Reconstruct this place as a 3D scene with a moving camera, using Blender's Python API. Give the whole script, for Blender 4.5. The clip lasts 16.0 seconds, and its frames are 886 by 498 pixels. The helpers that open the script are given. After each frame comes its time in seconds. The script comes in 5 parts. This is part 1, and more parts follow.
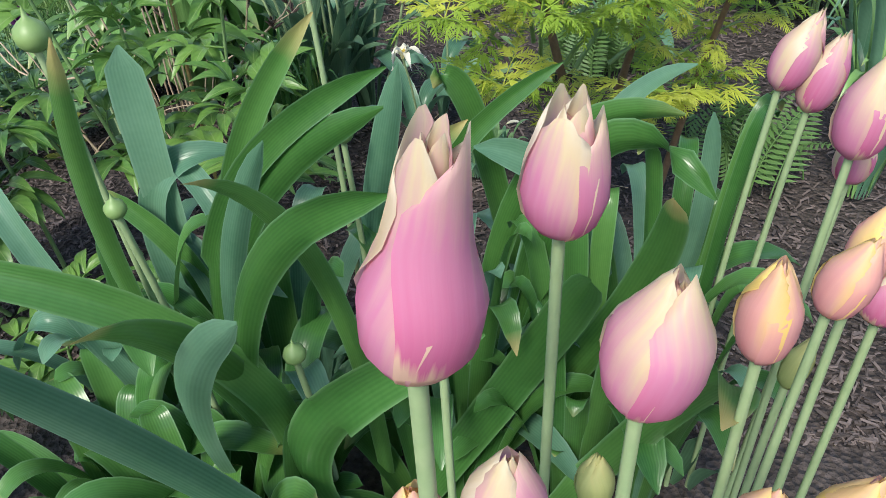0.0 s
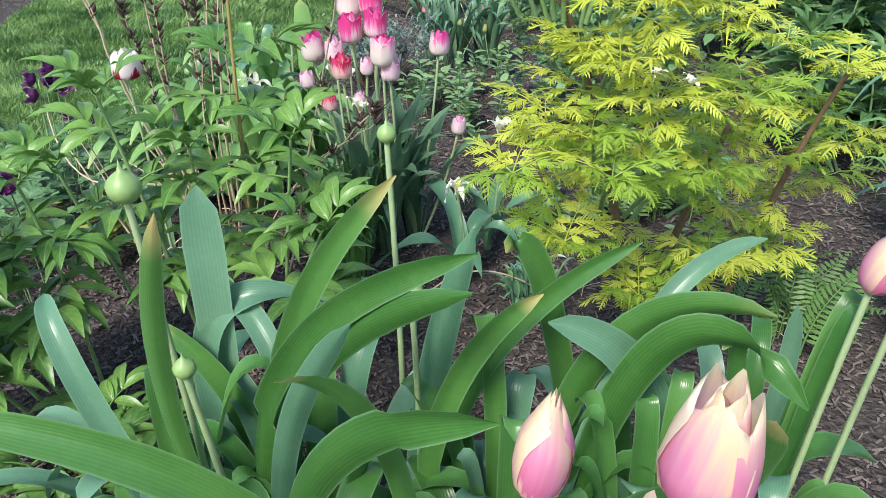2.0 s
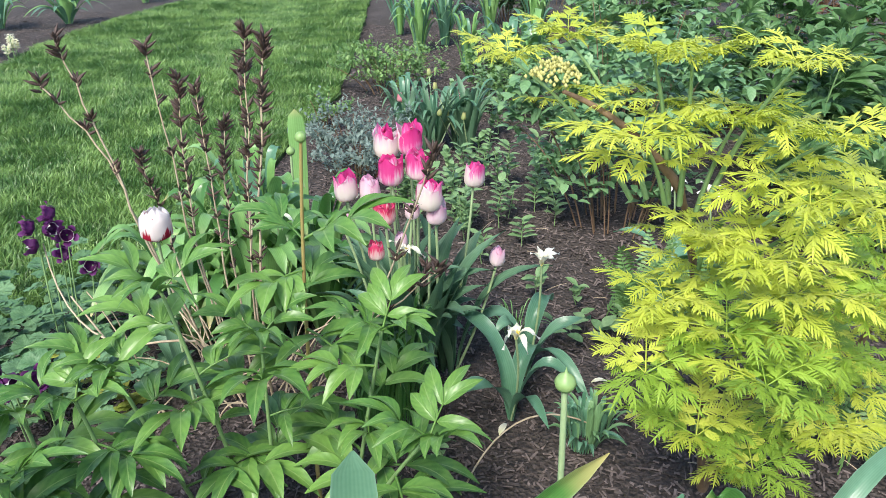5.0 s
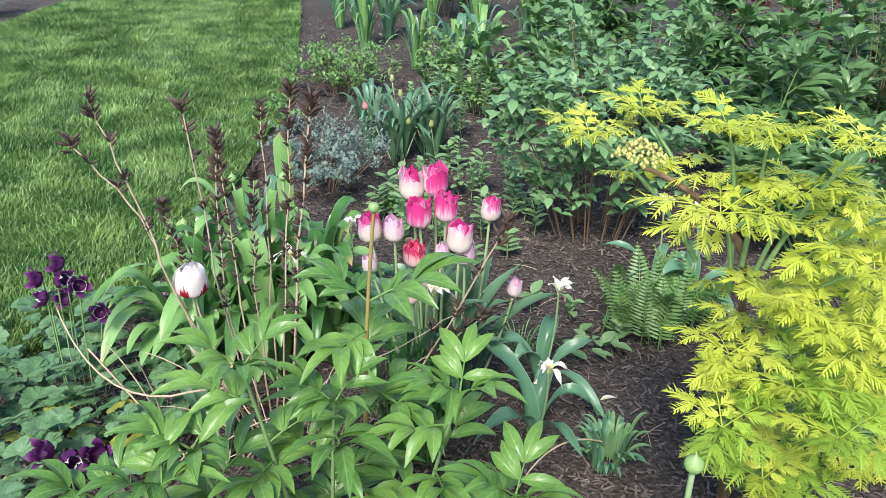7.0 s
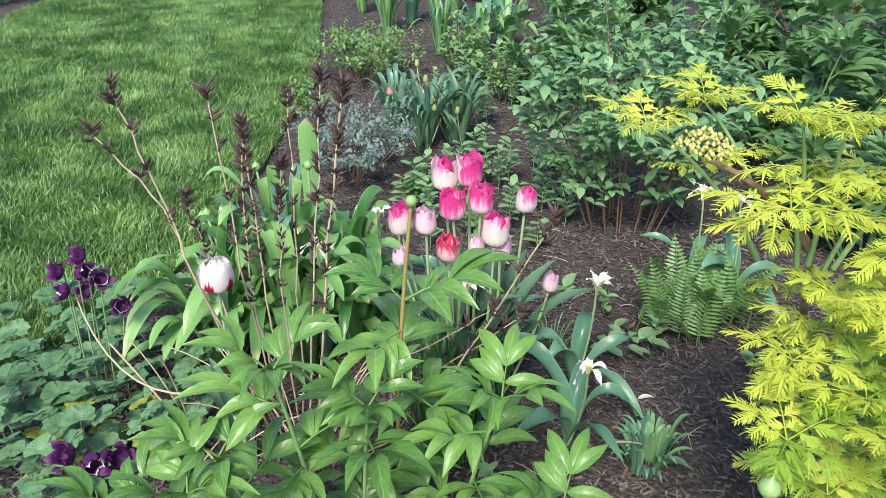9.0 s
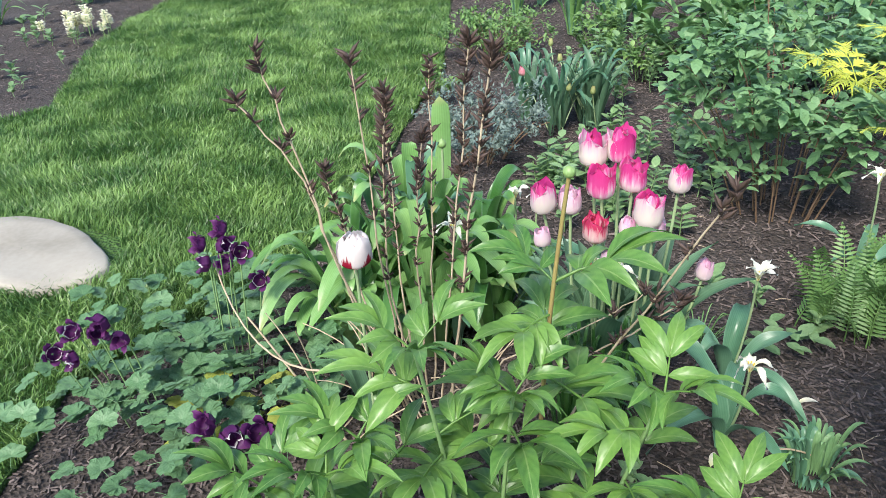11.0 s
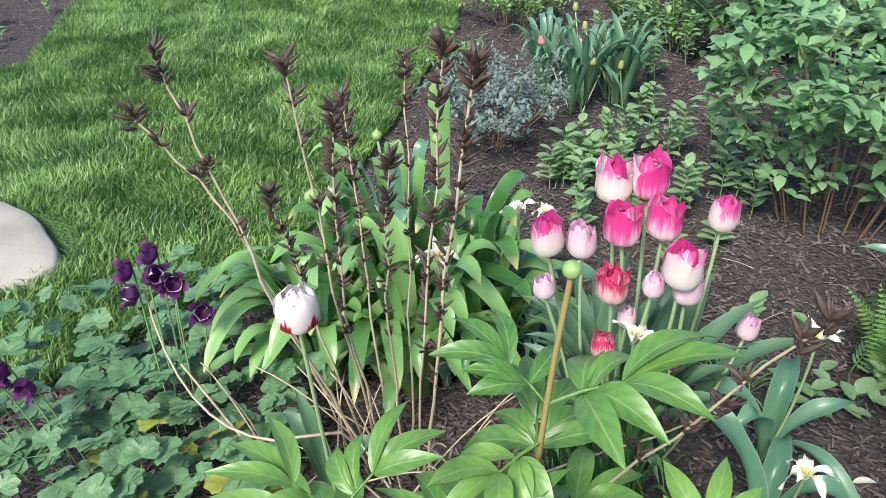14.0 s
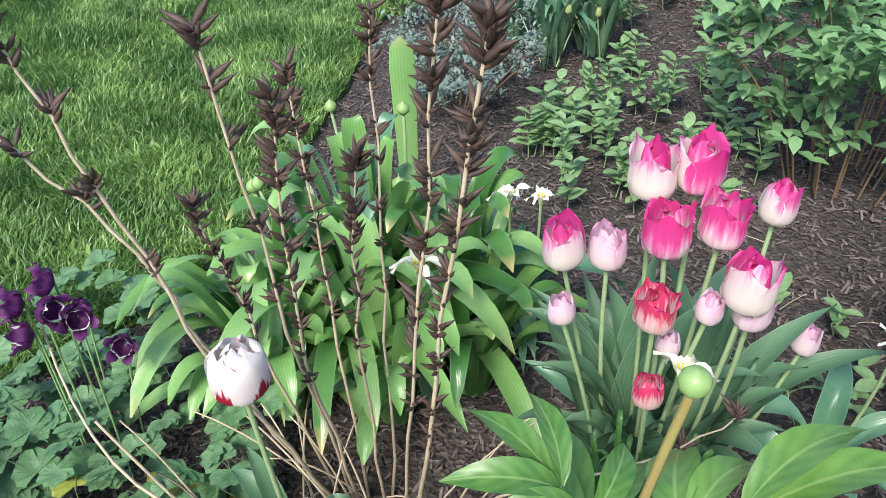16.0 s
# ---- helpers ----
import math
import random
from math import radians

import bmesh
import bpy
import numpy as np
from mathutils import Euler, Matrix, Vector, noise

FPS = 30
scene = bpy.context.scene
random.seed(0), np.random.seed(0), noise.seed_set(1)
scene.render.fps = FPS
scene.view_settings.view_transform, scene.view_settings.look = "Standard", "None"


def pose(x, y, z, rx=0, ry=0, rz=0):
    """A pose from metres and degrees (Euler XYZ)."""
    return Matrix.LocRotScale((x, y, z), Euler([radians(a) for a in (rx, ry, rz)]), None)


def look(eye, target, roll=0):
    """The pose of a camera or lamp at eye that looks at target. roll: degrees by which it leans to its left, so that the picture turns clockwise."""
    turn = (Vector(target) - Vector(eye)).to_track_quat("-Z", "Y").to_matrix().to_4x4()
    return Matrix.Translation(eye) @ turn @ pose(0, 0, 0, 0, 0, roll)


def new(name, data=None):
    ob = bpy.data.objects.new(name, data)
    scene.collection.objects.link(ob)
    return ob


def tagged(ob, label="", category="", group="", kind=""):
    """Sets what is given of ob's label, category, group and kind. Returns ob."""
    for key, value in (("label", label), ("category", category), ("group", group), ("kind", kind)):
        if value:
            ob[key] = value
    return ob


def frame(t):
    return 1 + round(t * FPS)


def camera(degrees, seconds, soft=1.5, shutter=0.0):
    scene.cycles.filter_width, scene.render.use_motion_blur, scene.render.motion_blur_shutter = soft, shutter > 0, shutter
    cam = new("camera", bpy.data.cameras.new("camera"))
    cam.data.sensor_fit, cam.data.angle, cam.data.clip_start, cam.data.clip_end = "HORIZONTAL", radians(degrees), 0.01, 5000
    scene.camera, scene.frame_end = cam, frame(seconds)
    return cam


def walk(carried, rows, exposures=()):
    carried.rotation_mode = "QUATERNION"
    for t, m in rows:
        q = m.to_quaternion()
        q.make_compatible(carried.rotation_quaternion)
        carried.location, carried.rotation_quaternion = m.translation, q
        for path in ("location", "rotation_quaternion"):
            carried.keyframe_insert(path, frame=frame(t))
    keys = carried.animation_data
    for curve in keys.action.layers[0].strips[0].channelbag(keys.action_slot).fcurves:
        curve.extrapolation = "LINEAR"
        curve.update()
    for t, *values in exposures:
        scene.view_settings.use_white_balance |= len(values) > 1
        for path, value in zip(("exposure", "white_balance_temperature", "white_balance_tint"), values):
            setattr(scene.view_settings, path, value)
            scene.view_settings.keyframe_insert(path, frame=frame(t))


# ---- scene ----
cam = camera(61.1, 16.0, soft=0.8)
PATH = [
    (0, (0.23, 0.411, 0.937), (0.01, 1.997, -0.262), -3.2),
    (0.5, (0.211, 0.421, 0.953), (-0.015, 2.045, -0.192), -1.9),
    (1, (0.195, 0.428, 0.965), (-0.046, 2.091, -0.12), -0.7),
    (1.5, (0.185, 0.439, 0.976), (-0.08, 2.135, -0.051), -0.1),
    (2, (0.17, 0.459, 0.989), (-0.115, 2.18, 0.012), 0.4),
    (2.5, (0.153, 0.481, 1.001), (-0.144, 2.221, 0.06), 0.8),
    (3, (0.116, 0.516, 1.03), (-0.181, 2.272, 0.121), 1.0),
    (3.5, (0.055, 0.542, 1.076), (-0.22, 2.313, 0.19), 0.9),
    (4, (-0.017, 0.561, 1.11), (-0.255, 2.343, 0.234), 0.5),
    (4.5, (-0.072, 0.577, 1.13), (-0.251, 2.368, 0.257), 0.3),
    (5, (-0.123, 0.604, 1.156), (-0.224, 2.396, 0.275), 0.2),
    (5.2, (-0.153, 0.617, 1.162), (-0.229, 2.408, 0.277), 0.1),
    (7.3, (-0.381, 0.646, 1.3), (-0.255, 2.407, 0.361), 1.3),
    (7.5, (-0.391, 0.657, 1.304), (-0.259, 2.416, 0.361), 1.3),
    (8, (-0.395, 0.665, 1.315), (-0.257, 2.419, 0.365), 1.6),
    (8.5, (-0.384, 0.667, 1.309), (-0.26, 2.419, 0.352), 1.5),
    (9, (-0.39, 0.711, 1.266), (-0.328, 2.461, 0.301), 0.8),
    (9.5, (-0.397, 0.757, 1.243), (-0.418, 2.504, 0.27), -0.3),
    (10, (-0.421, 0.769, 1.23), (-0.535, 2.508, 0.249), -1.4),
    (10.2, (-0.427, 0.769, 1.222), (-0.576, 2.504, 0.239), -1.7),
    (12.3, (-0.449, 0.882, 1.202), (-0.753, 2.574, 0.179), -3.6),
    (12.5, (-0.446, 0.933, 1.2), (-0.749, 2.615, 0.161), -3.5),
    (13, (-0.439, 1.04, 1.187), (-0.738, 2.708, 0.125), -3.0),
    (13.5, (-0.419, 1.115, 1.182), (-0.716, 2.77, 0.099), -2.5),
    (14, (-0.417, 1.143, 1.184), (-0.714, 2.787, 0.084), -2.0),
    (14.5, (-0.43, 1.206, 1.154), (-0.708, 2.838, 0.033), -1.7),
    (15, (-0.475, 1.298, 1.114), (-0.721, 2.915, -0.038), -1.7),
    (15.5, (-0.495, 1.37, 1.1), (-0.701, 2.974, -0.077), -1.8),
    (16, (-0.499, 1.415, 1.095), (-0.673, 3.001, -0.111), -2.2),
]
walk(cam, [(t, look(eye, target, roll)) for t, eye, target, roll in PATH],
     exposures=[(0.0, 1.02), (1.0, 1.22), (2.5, 1.42), (4.0, 1.47), (16.0, 1.47)])

# ---- light ----
world = bpy.data.worlds.new("sky")
scene.world = world
world.use_nodes = True
wn, wl = world.node_tree.nodes, world.node_tree.links
sky = wn.new("ShaderNodeTexSky")
sky.sky_type, sky.sun_disc = "NISHITA", False
sky.sun_elevation, sky.sun_rotation = radians(42), radians(200)
wl.new(sky.outputs[0], wn["Background"].inputs[0])
wn["Background"].inputs[1].default_value = 0.11
sun = new("sun", bpy.data.lights.new("sun", "SUN"))
sun.data.energy, sun.data.angle, sun.data.color = 2.2, radians(16), (1.0, 0.95, 0.86)
sun.matrix_world = look((0, 0, 10), (0 + 2.6, 8.5, 0))

# ---- mesh helpers ----
rnd = random.Random(7)


def V(*a):
    return np.array(a, float)


def unit(v):
    return v / (np.linalg.norm(v) + 1e-9)


class Geo:
    """Vertices, faces and a UV (along, across) for each vertex."""

    def __init__(self):
        self.v, self.f, self.uv, self.n = [], [], [], 0

    def add(self, pts, faces, uv):
        self.v.append(np.asarray(pts, float).reshape(-1, 3))
        self.uv.append(np.asarray(uv, float).reshape(-1, 2))
        self.f += [tuple(i + self.n for i in f) for f in faces]
        self.n += len(self.v[-1])

    def grid(self, p, uv, wrap=False):
        a, b = p.shape[:2]
        faces = []
        for i in range(a - 1):
            for j in range(b if wrap else b - 1):
                k = (j + 1) % b
                faces.append((i * b + j, i * b + k, (i + 1) * b + k, (i + 1) * b + j))
        self.add(p, faces, uv)

    def mesh(self, name, mats, origin=(0, 0, 0)):
        me = bpy.data.meshes.new(name)
        pts, uv = np.concatenate(self.v) - np.array(origin), np.concatenate(self.uv)
        me.from_pydata(pts.tolist(), [], self.f)
        lay = me.uv_layers.new(name="UVMap")
        idx = np.zeros(len(me.loops), np.int32)
        me.loops.foreach_get("vertex_index", idx)
        lay.data.foreach_set("uv", uv[idx].astype(np.float32).ravel())
        me.polygons.foreach_set("use_smooth", np.ones(len(me.polygons), bool))
        for m in mats if isinstance(mats, (list, tuple)) else [mats]:
            me.materials.append(m)
        return me


def bez(b, c, t, n):
    s = np.linspace(0, 1, n)[:, None]
    return (1 - s) ** 2 * b + 2 * s * (1 - s) * c + s ** 2 * t


def tube(geo, pts, radii, k=6):
    pts = np.asarray(pts, float)
    n = len(pts)
    tan = np.gradient(pts, axis=0)
    rings, uv = [], []
    for i in range(n):
        t = unit(tan[i])
        a = unit(np.cross(t, V(0.3, 1, 0.2) if abs(t[1]) < 0.9 else V(1, 0, 0.1)))
        b = np.cross(t, a)
        r = radii if np.isscalar(radii) else np.interp(i / (n - 1), np.linspace(0, 1, len(radii)), radii)
        ang = np.linspace(0, 2 * math.pi, k, endpoint=False)
        rings.append(pts[i] + r * (np.cos(ang)[:, None] * a + np.sin(ang)[:, None] * b))
        uv.append(np.stack([np.full(k, i / (n - 1)), np.abs(np.linspace(-1, 1, k))], 1))
    geo.grid(np.array(rings), np.array(uv), True)


def blob(geo, c, r, axis=(0, 0, 1), k=8, prof=None):
    """A round body: prof gives (height, radius) pairs along its axis, as parts of r."""
    prof = prof or [(-1, 0.02), (-0.8, 0.6), (-0.4, 0.92), (0, 1), (0.4, 0.92), (0.8, 0.6), (1, 0.02)]
    ax = unit(V(*axis))
    tube_pts = [V(*c) + ax * h * r for h, _ in prof]
    a = unit(np.cross(ax, V(0.2, 1, 0.1)))
    b = np.cross(ax, a)
    ang = np.linspace(0, 2 * math.pi, k, endpoint=False)
    P = np.array([p + q * r * (np.cos(ang)[:, None] * a + np.sin(ang)[:, None] * b) for p, (_, q) in zip(tube_pts, prof)])
    uv = np.stack(np.meshgrid(np.linspace(0, 1, len(prof)), np.linspace(0, 1, k), indexing="ij"), -1)
    geo.grid(P, uv, True)


SHAPES = {
    "strap": ([0, 0.15, 0.4, 0.65, 0.85, 0.95, 1], [0.75, 0.9, 1.0, 0.93, 0.66, 0.36, 0.03]),
    "long_strap": ([0, 0.2, 0.5, 0.75, 0.9, 0.96, 1], [0.8, 1.0, 1.05, 1.0, 0.78, 0.5, 0.06]),
    "leaflet": ([0, 0.1, 0.3, 0.5, 0.7, 0.88, 1], [0.1, 0.5, 0.92, 1.0, 0.8, 0.34, 0.02]),
    "round_strap": ([0, 0.2, 0.5, 0.8, 0.92, 0.975, 1], [0.6, 0.75, 0.9, 1.0, 0.92, 0.62, 0.06]),
    "lance": ([0, 0.15, 0.35, 0.6, 0.85, 1], [0.12, 0.72, 1.0, 0.88, 0.42, 0.02]),
    "oval": ([0, 0.1, 0.3, 0.55, 0.8, 0.95, 1], [0.1, 0.62, 0.98, 1.0, 0.66, 0.2, 0.02]),
    "blade": ([0, 0.5, 0.85, 1], [1, 0.85, 0.45, 0.03]),
}


def ribbon(geo, b, c, t, w, shape="strap", fold=0.25, n=12, side=None, twist=0.0, wave=0.0, cross=5, phase=0.0):
    """A leaf from b over the control point c to its tip t, w its half width."""
    p = bez(b, c, t, n)
    tan = np.gradient(p, axis=0)
    s = np.linspace(0, 1, n)
    out = t - b
    if side is None:
        side = V(-out[1], out[0], 0) if np.hypot(out[0], out[1]) > 1e-3 else V(1, 0, 0)
    side = unit(np.asarray(side, float))
    ww = np.interp(s, *SHAPES[shape]) * w
    rows, uv = [], []
    x = np.linspace(-1, 1, cross)
    for i in range(n):
        ti = unit(tan[i])
        sd = unit(side - ti * side.dot(ti))
        nm = np.cross(ti, sd)
        if twist:
            a = twist * s[i]
            sd, nm = sd * math.cos(a) + nm * math.sin(a), nm * math.cos(a) - sd * math.sin(a)
        if nm[2] < 0 and not twist:
            nm = -nm
        lift = fold * np.abs(x) ** 1.5 * ww[i] + wave * w * np.sin(9 * s[i] + phase + 2 * np.sign(x)) * np.abs(x)
        rows.append(p[i] + np.outer(x * ww[i], sd) + np.outer(lift, nm))
        uv.append(np.stack([np.full(cross, s[i]), (x + 1) / 2], 1))
    geo.grid(np.array(rows), np.array(uv))


def thing(name, at, label, category, group="", kind=""):
    ob = new(name)
    ob.empty_display_size = 0.05
    ob.location = at
    return tagged(ob, label, category, group, kind)


def part(name, geo, material, parent, label="", origin=None):
    """Links a Geo (in world metres) as one mesh under a thing, or a ready mesh in the thing's own axes."""
    if isinstance(geo, Geo):
        o = origin if origin is not None else parent_place(parent)
        geo = geo.mesh(name, material, o)
    ob = new(name, geo)
    ob.parent = parent
    return tagged(ob, label)


def parent_place(ob):
    at = V(0, 0, 0)
    while ob is not None:
        at = at + V(*ob.location)
        ob = ob.parent
    return at


def solo(name, geo, material, label, category, group="", kind="", at=(0, 0, 0)):
    ob = new(name, geo.mesh(name, material, at))
    ob.location = at
    return tagged(ob, label, category, group, kind)


# ---- materials ----
def nodes_of(name):
    m = bpy.data.materials.new(name)
    m.use_nodes = True
    n = m.node_tree
    return m, n.nodes, n.links, n.nodes["Principled BSDF"]


def ramp(nodes, stops):
    r = nodes.new("ShaderNodeValToRGB")
    e = r.color_ramp.elements
    while len(e) < len(stops):
        e.new(0.5)
    for k, (pos, col) in enumerate(stops):
        e[k].position, e[k].color = pos, (*col, 1)
    return r


def math_node(nodes, links, op, a, b=None, clamp=False):
    m = nodes.new("ShaderNodeMath")
    m.operation, m.use_clamp = op, clamp
    for k, x in enumerate((a, b)):
        if x is None:
            continue
        if isinstance(x, (int, float)):
            m.inputs[k].default_value = x
        else:
            links.new(x, m.inputs[k])
    return m.outputs[0]


def noise_node(nodes, links, scale, detail=3, coord=None):
    t = nodes.new("ShaderNodeTexNoise")
    t.inputs["Scale"].default_value, t.inputs["Detail"].default_value = scale, detail
    if coord is not None:
        links.new(coord, t.inputs["Vector"])
    return t.outputs["Fac"]


def mixcol(nodes, links, fac, a, b, mode="MIX"):
    m = nodes.new("ShaderNodeMix")
    m.data_type, m.blend_type = "RGBA", mode
    for k, x in ((0, fac), (6, a), (7, b)):
        if isinstance(x, (int, float)):
            m.inputs[k].default_value = x
        elif isinstance(x, tuple):
            m.inputs[k].default_value = (*x, 1)
        else:
            links.new(x, m.inputs[k])
    return m.outputs[2]


def thin(mat, nodes, links, bsdf, col, amount):
    """Lets a part of the light pass through a leaf or petal."""
    tr = nodes.new("ShaderNodeBsdfTranslucent")
    mx = nodes.new("ShaderNodeMixShader")
    mx.inputs[0].default_value = amount
    links.new(col, tr.inputs[0])
    links.new(bsdf.outputs[0], mx.inputs[1])
    links.new(tr.outputs[0], mx.inputs[2])
    links.new(mx.outputs[0], nodes["Material Output"].inputs[0])


def leaf_mat(name, dark, light, tip=None, edge=None, rough=0.45, through_light=0.25, veins=40.0, along=True, rib=None, island=False, patch=(9, 0.9, 0.3)):
    m, n, l, p = nodes_of(name)
    uv = n.new("ShaderNodeUVMap")
    sep = n.new("ShaderNodeSeparateXYZ")
    l.new(uv.outputs[0], sep.inputs[0])
    tc = n.new("ShaderNodeTexCoord")
    big = noise_node(n, l, patch[0], 3, tc.outputs["Object"])
    fine = noise_node(n, l, 120, 2, tc.outputs["Object"])
    if island:
        gi = n.new("ShaderNodeNewGeometry")
        rand = gi.outputs["Random Per Island"]
    else:
        oi = n.new("ShaderNodeObjectInfo")
        rand = oi.outputs["Random"]
    f = math_node(n, l, "ADD", math_node(n, l, "MULTIPLY", big, patch[1]), math_node(n, l, "MULTIPLY", rand, 0.55))
    f = math_node(n, l, "SUBTRACT", f, patch[2])
    f = math_node(n, l, "ADD", f, math_node(n, l, "MULTIPLY", math_node(n, l, "SUBTRACT", fine, 0.5), 0.35), True)
    col = mixcol(n, l, f, dark, light)
    # veins: fine stripes along the blade, or ribs leaving the middle
    across = sep.outputs[1]
    if along:
        ph = math_node(n, l, "MULTIPLY", across, veins)
    else:
        half = math_node(n, l, "ABSOLUTE", math_node(n, l, "SUBTRACT", across, 0.5))
        ph = math_node(n, l, "SUBTRACT", math_node(n, l, "MULTIPLY", sep.outputs[0], veins), math_node(n, l, "MULTIPLY", half, veins * 0.55))
    sn = math_node(n, l, "SINE", ph)
    vein = math_node(n, l, "ADD", math_node(n, l, "MULTIPLY", sn, 0.5), 0.5)
    col = mixcol(n, l, math_node(n, l, "MULTIPLY", vein, 0.09), col, tuple(min(1, c * 1.8 + 0.02) for c in light))
    if rib:
        mid = math_node(n, l, "ABSOLUTE", math_node(n, l, "SUBTRACT", across, 0.5))
        on = math_node(n, l, "LESS_THAN", mid, 0.035)
        col = mixcol(n, l, math_node(n, l, "MULTIPLY", on, 0.6), col, rib)
    if edge:
        ed = math_node(n, l, "ABSOLUTE", math_node(n, l, "SUBTRACT", across, 0.5))
        on = math_node(n, l, "MULTIPLY", math_node(n, l, "SUBTRACT", ed, 0.43), 9.0, True)
        col = mixcol(n, l, on, col, edge)
    if tip:
        wob = math_node(n, l, "ADD", sep.outputs[0], math_node(n, l, "MULTIPLY", math_node(n, l, "SUBTRACT", big, 0.5), 0.16))
        on = math_node(n, l, "MULTIPLY", math_node(n, l, "SUBTRACT", wob, 0.915), 9.0, True)
        on = math_node(n, l, "MULTIPLY", on, math_node(n, l, "MULTIPLY", math_node(n, l, "SUBTRACT", rand, 0.25), 4.0, True))
        col = mixcol(n, l, on, col, tip)
    l.new(col, p.inputs["Base Color"])
    p.inputs["Roughness"].default_value = rough
    bump = n.new("ShaderNodeBump")
    bump.inputs["Strength"].default_value, bump.inputs["Distance"].default_value = 0.12, 0.001
    l.new(vein, bump.inputs["Height"])
    l.new(bump.outputs[0], p.inputs["Normal"])
    thin(m, n, l, p, col, through_light)
    return m


def petal_mat(name, stops, a, b, c, d=0.0, rough=0.42, one_side=0.0):
    """Colour by height on the petal (a), nearness to its edge (b), streaks (c)."""
    m, n, l, p = nodes_of(name)
    uv = n.new("ShaderNodeUVMap")
    sep = n.new("ShaderNodeSeparateXYZ")
    l.new(uv.outputs[0], sep.inputs[0])
    mp = n.new("ShaderNodeMapping")
    mp.inputs["Scale"].default_value = (1.3, 14, 1)
    l.new(uv.outputs[0], mp.inputs[0])
    oi = n.new("ShaderNodeObjectInfo")
    off = n.new("ShaderNodeVectorMath")
    off.operation = "ADD"
    comb = n.new("ShaderNodeCombineXYZ")
    l.new(math_node(n, l, "MULTIPLY", oi.outputs["Random"], 50.0), comb.inputs[2])
    l.new(mp.outputs[0], off.inputs[0])
    l.new(comb.outputs[0], off.inputs[1])
    streak = noise_node(n, l, 1.0, 4, off.outputs[0])
    half = math_node(n, l, "MULTIPLY", math_node(n, l, "ABSOLUTE", math_node(n, l, "SUBTRACT", sep.outputs[1], 0.5)), 2.0)
    f = math_node(n, l, "ADD", math_node(n, l, "MULTIPLY", sep.outputs[0], a), math_node(n, l, "MULTIPLY", half, b))
    f = math_node(n, l, "ADD", f, math_node(n, l, "MULTIPLY", math_node(n, l, "SUBTRACT", streak, 0.5), c))
    f = math_node(n, l, "ADD", f, math_node(n, l, "MULTIPLY", math_node(n, l, "SUBTRACT", oi.outputs["Random"], 0.5), d))
    if one_side:
        f = math_node(n, l, "ADD", f, math_node(n, l, "MULTIPLY", math_node(n, l, "SUBTRACT", sep.outputs[1], 0.5), one_side))
    r = ramp(n, stops)
    l.new(f, r.inputs[0])
    l.new(r.outputs[0], p.inputs["Base Color"])
    p.inputs["Roughness"].default_value = rough
    bump = n.new("ShaderNodeBump")
    bump.inputs["Strength"].default_value, bump.inputs["Distance"].default_value = 0.3, 0.001
    l.new(streak, bump.inputs["Height"])
    l.new(bump.outputs[0], p.inputs["Normal"])
    thin(m, n, l, p, r.outputs[0], 0.42)
    return m


def plain_mat(name, a, b, scale=60, rough=0.7, island=False, bump_mm=1.0):
    m, n, l, p = nodes_of(name)
    tc = n.new("ShaderNodeTexCoord")
    f = noise_node(n, l, scale, 5, tc.outputs["Object"])
    if island:
        g = n.new("ShaderNodeNewGeometry")
        f = math_node(n, l, "ADD", math_node(n, l, "MULTIPLY", f, 0.5), math_node(n, l, "SUBTRACT", math_node(n, l, "MULTIPLY", g.outputs["Random Per Island"], 0.9), 0.2), True)
    l.new(mixcol(n, l, f, a, b), p.inputs["Base Color"])
    p.inputs["Roughness"].default_value = rough
    bp = n.new("ShaderNodeBump")
    bp.inputs["Strength"].default_value, bp.inputs["Distance"].default_value = 0.6, bump_mm / 1000
    l.new(f, bp.inputs["Height"])
    l.new(bp.outputs[0], p.inputs["Normal"])
    return m


STRAP = leaf_mat("strap leaf", (0.03, 0.115, 0.022), (0.105, 0.25, 0.06), tip=(0.68, 0.50, 0.22), edge=(0.18, 0.33, 0.18), veins=70, rough=0.28)
STRAP_PLAIN = leaf_mat("dark strap leaf", (0.03, 0.12, 0.024), (0.10, 0.25, 0.065), edge=(0.18, 0.33, 0.16), veins=70, rough=0.28)
STRAP_BLUE = leaf_mat("blue green strap leaf", (0.06, 0.17, 0.095), (0.16, 0.31, 0.20), edge=(0.22, 0.37, 0.27), veins=70, rough=0.32)
STRAP_LIGHT = leaf_mat("light strap leaf", (0.11, 0.26, 0.06), (0.28, 0.47, 0.18), tip=(0.4, 0.4, 0.18), veins=50, rough=0.34)
TULIP_LEAF = leaf_mat("tulip leaf", (0.06, 0.145, 0.075), (0.13, 0.24, 0.14), edge=(0.2, 0.32, 0.2), veins=45, rough=0.5)
PEONY = leaf_mat("peony leaf", (0.045, 0.14, 0.03), (0.175, 0.325, 0.07), veins=34, along=False, rib=(0.24, 0.36, 0.13), rough=0.38)
PEONY_DARK = leaf_mat("dark broad leaf", (0.05, 0.125, 0.04), (0.13, 0.25, 0.085), veins=34, along=False, rib=(0.14, 0.24, 0.1), rough=0.4)
ELDER = leaf_mat("golden leaf", (0.38, 0.47, 0.045), (0.62, 0.66, 0.12), veins=20, along=False, through_light=0.35, rough=0.5)
ELDER_LOW = leaf_mat("lime leaf", (0.19, 0.34, 0.04), (0.38, 0.52, 0.07), veins=20, along=False, through_light=0.35, rough=0.5)
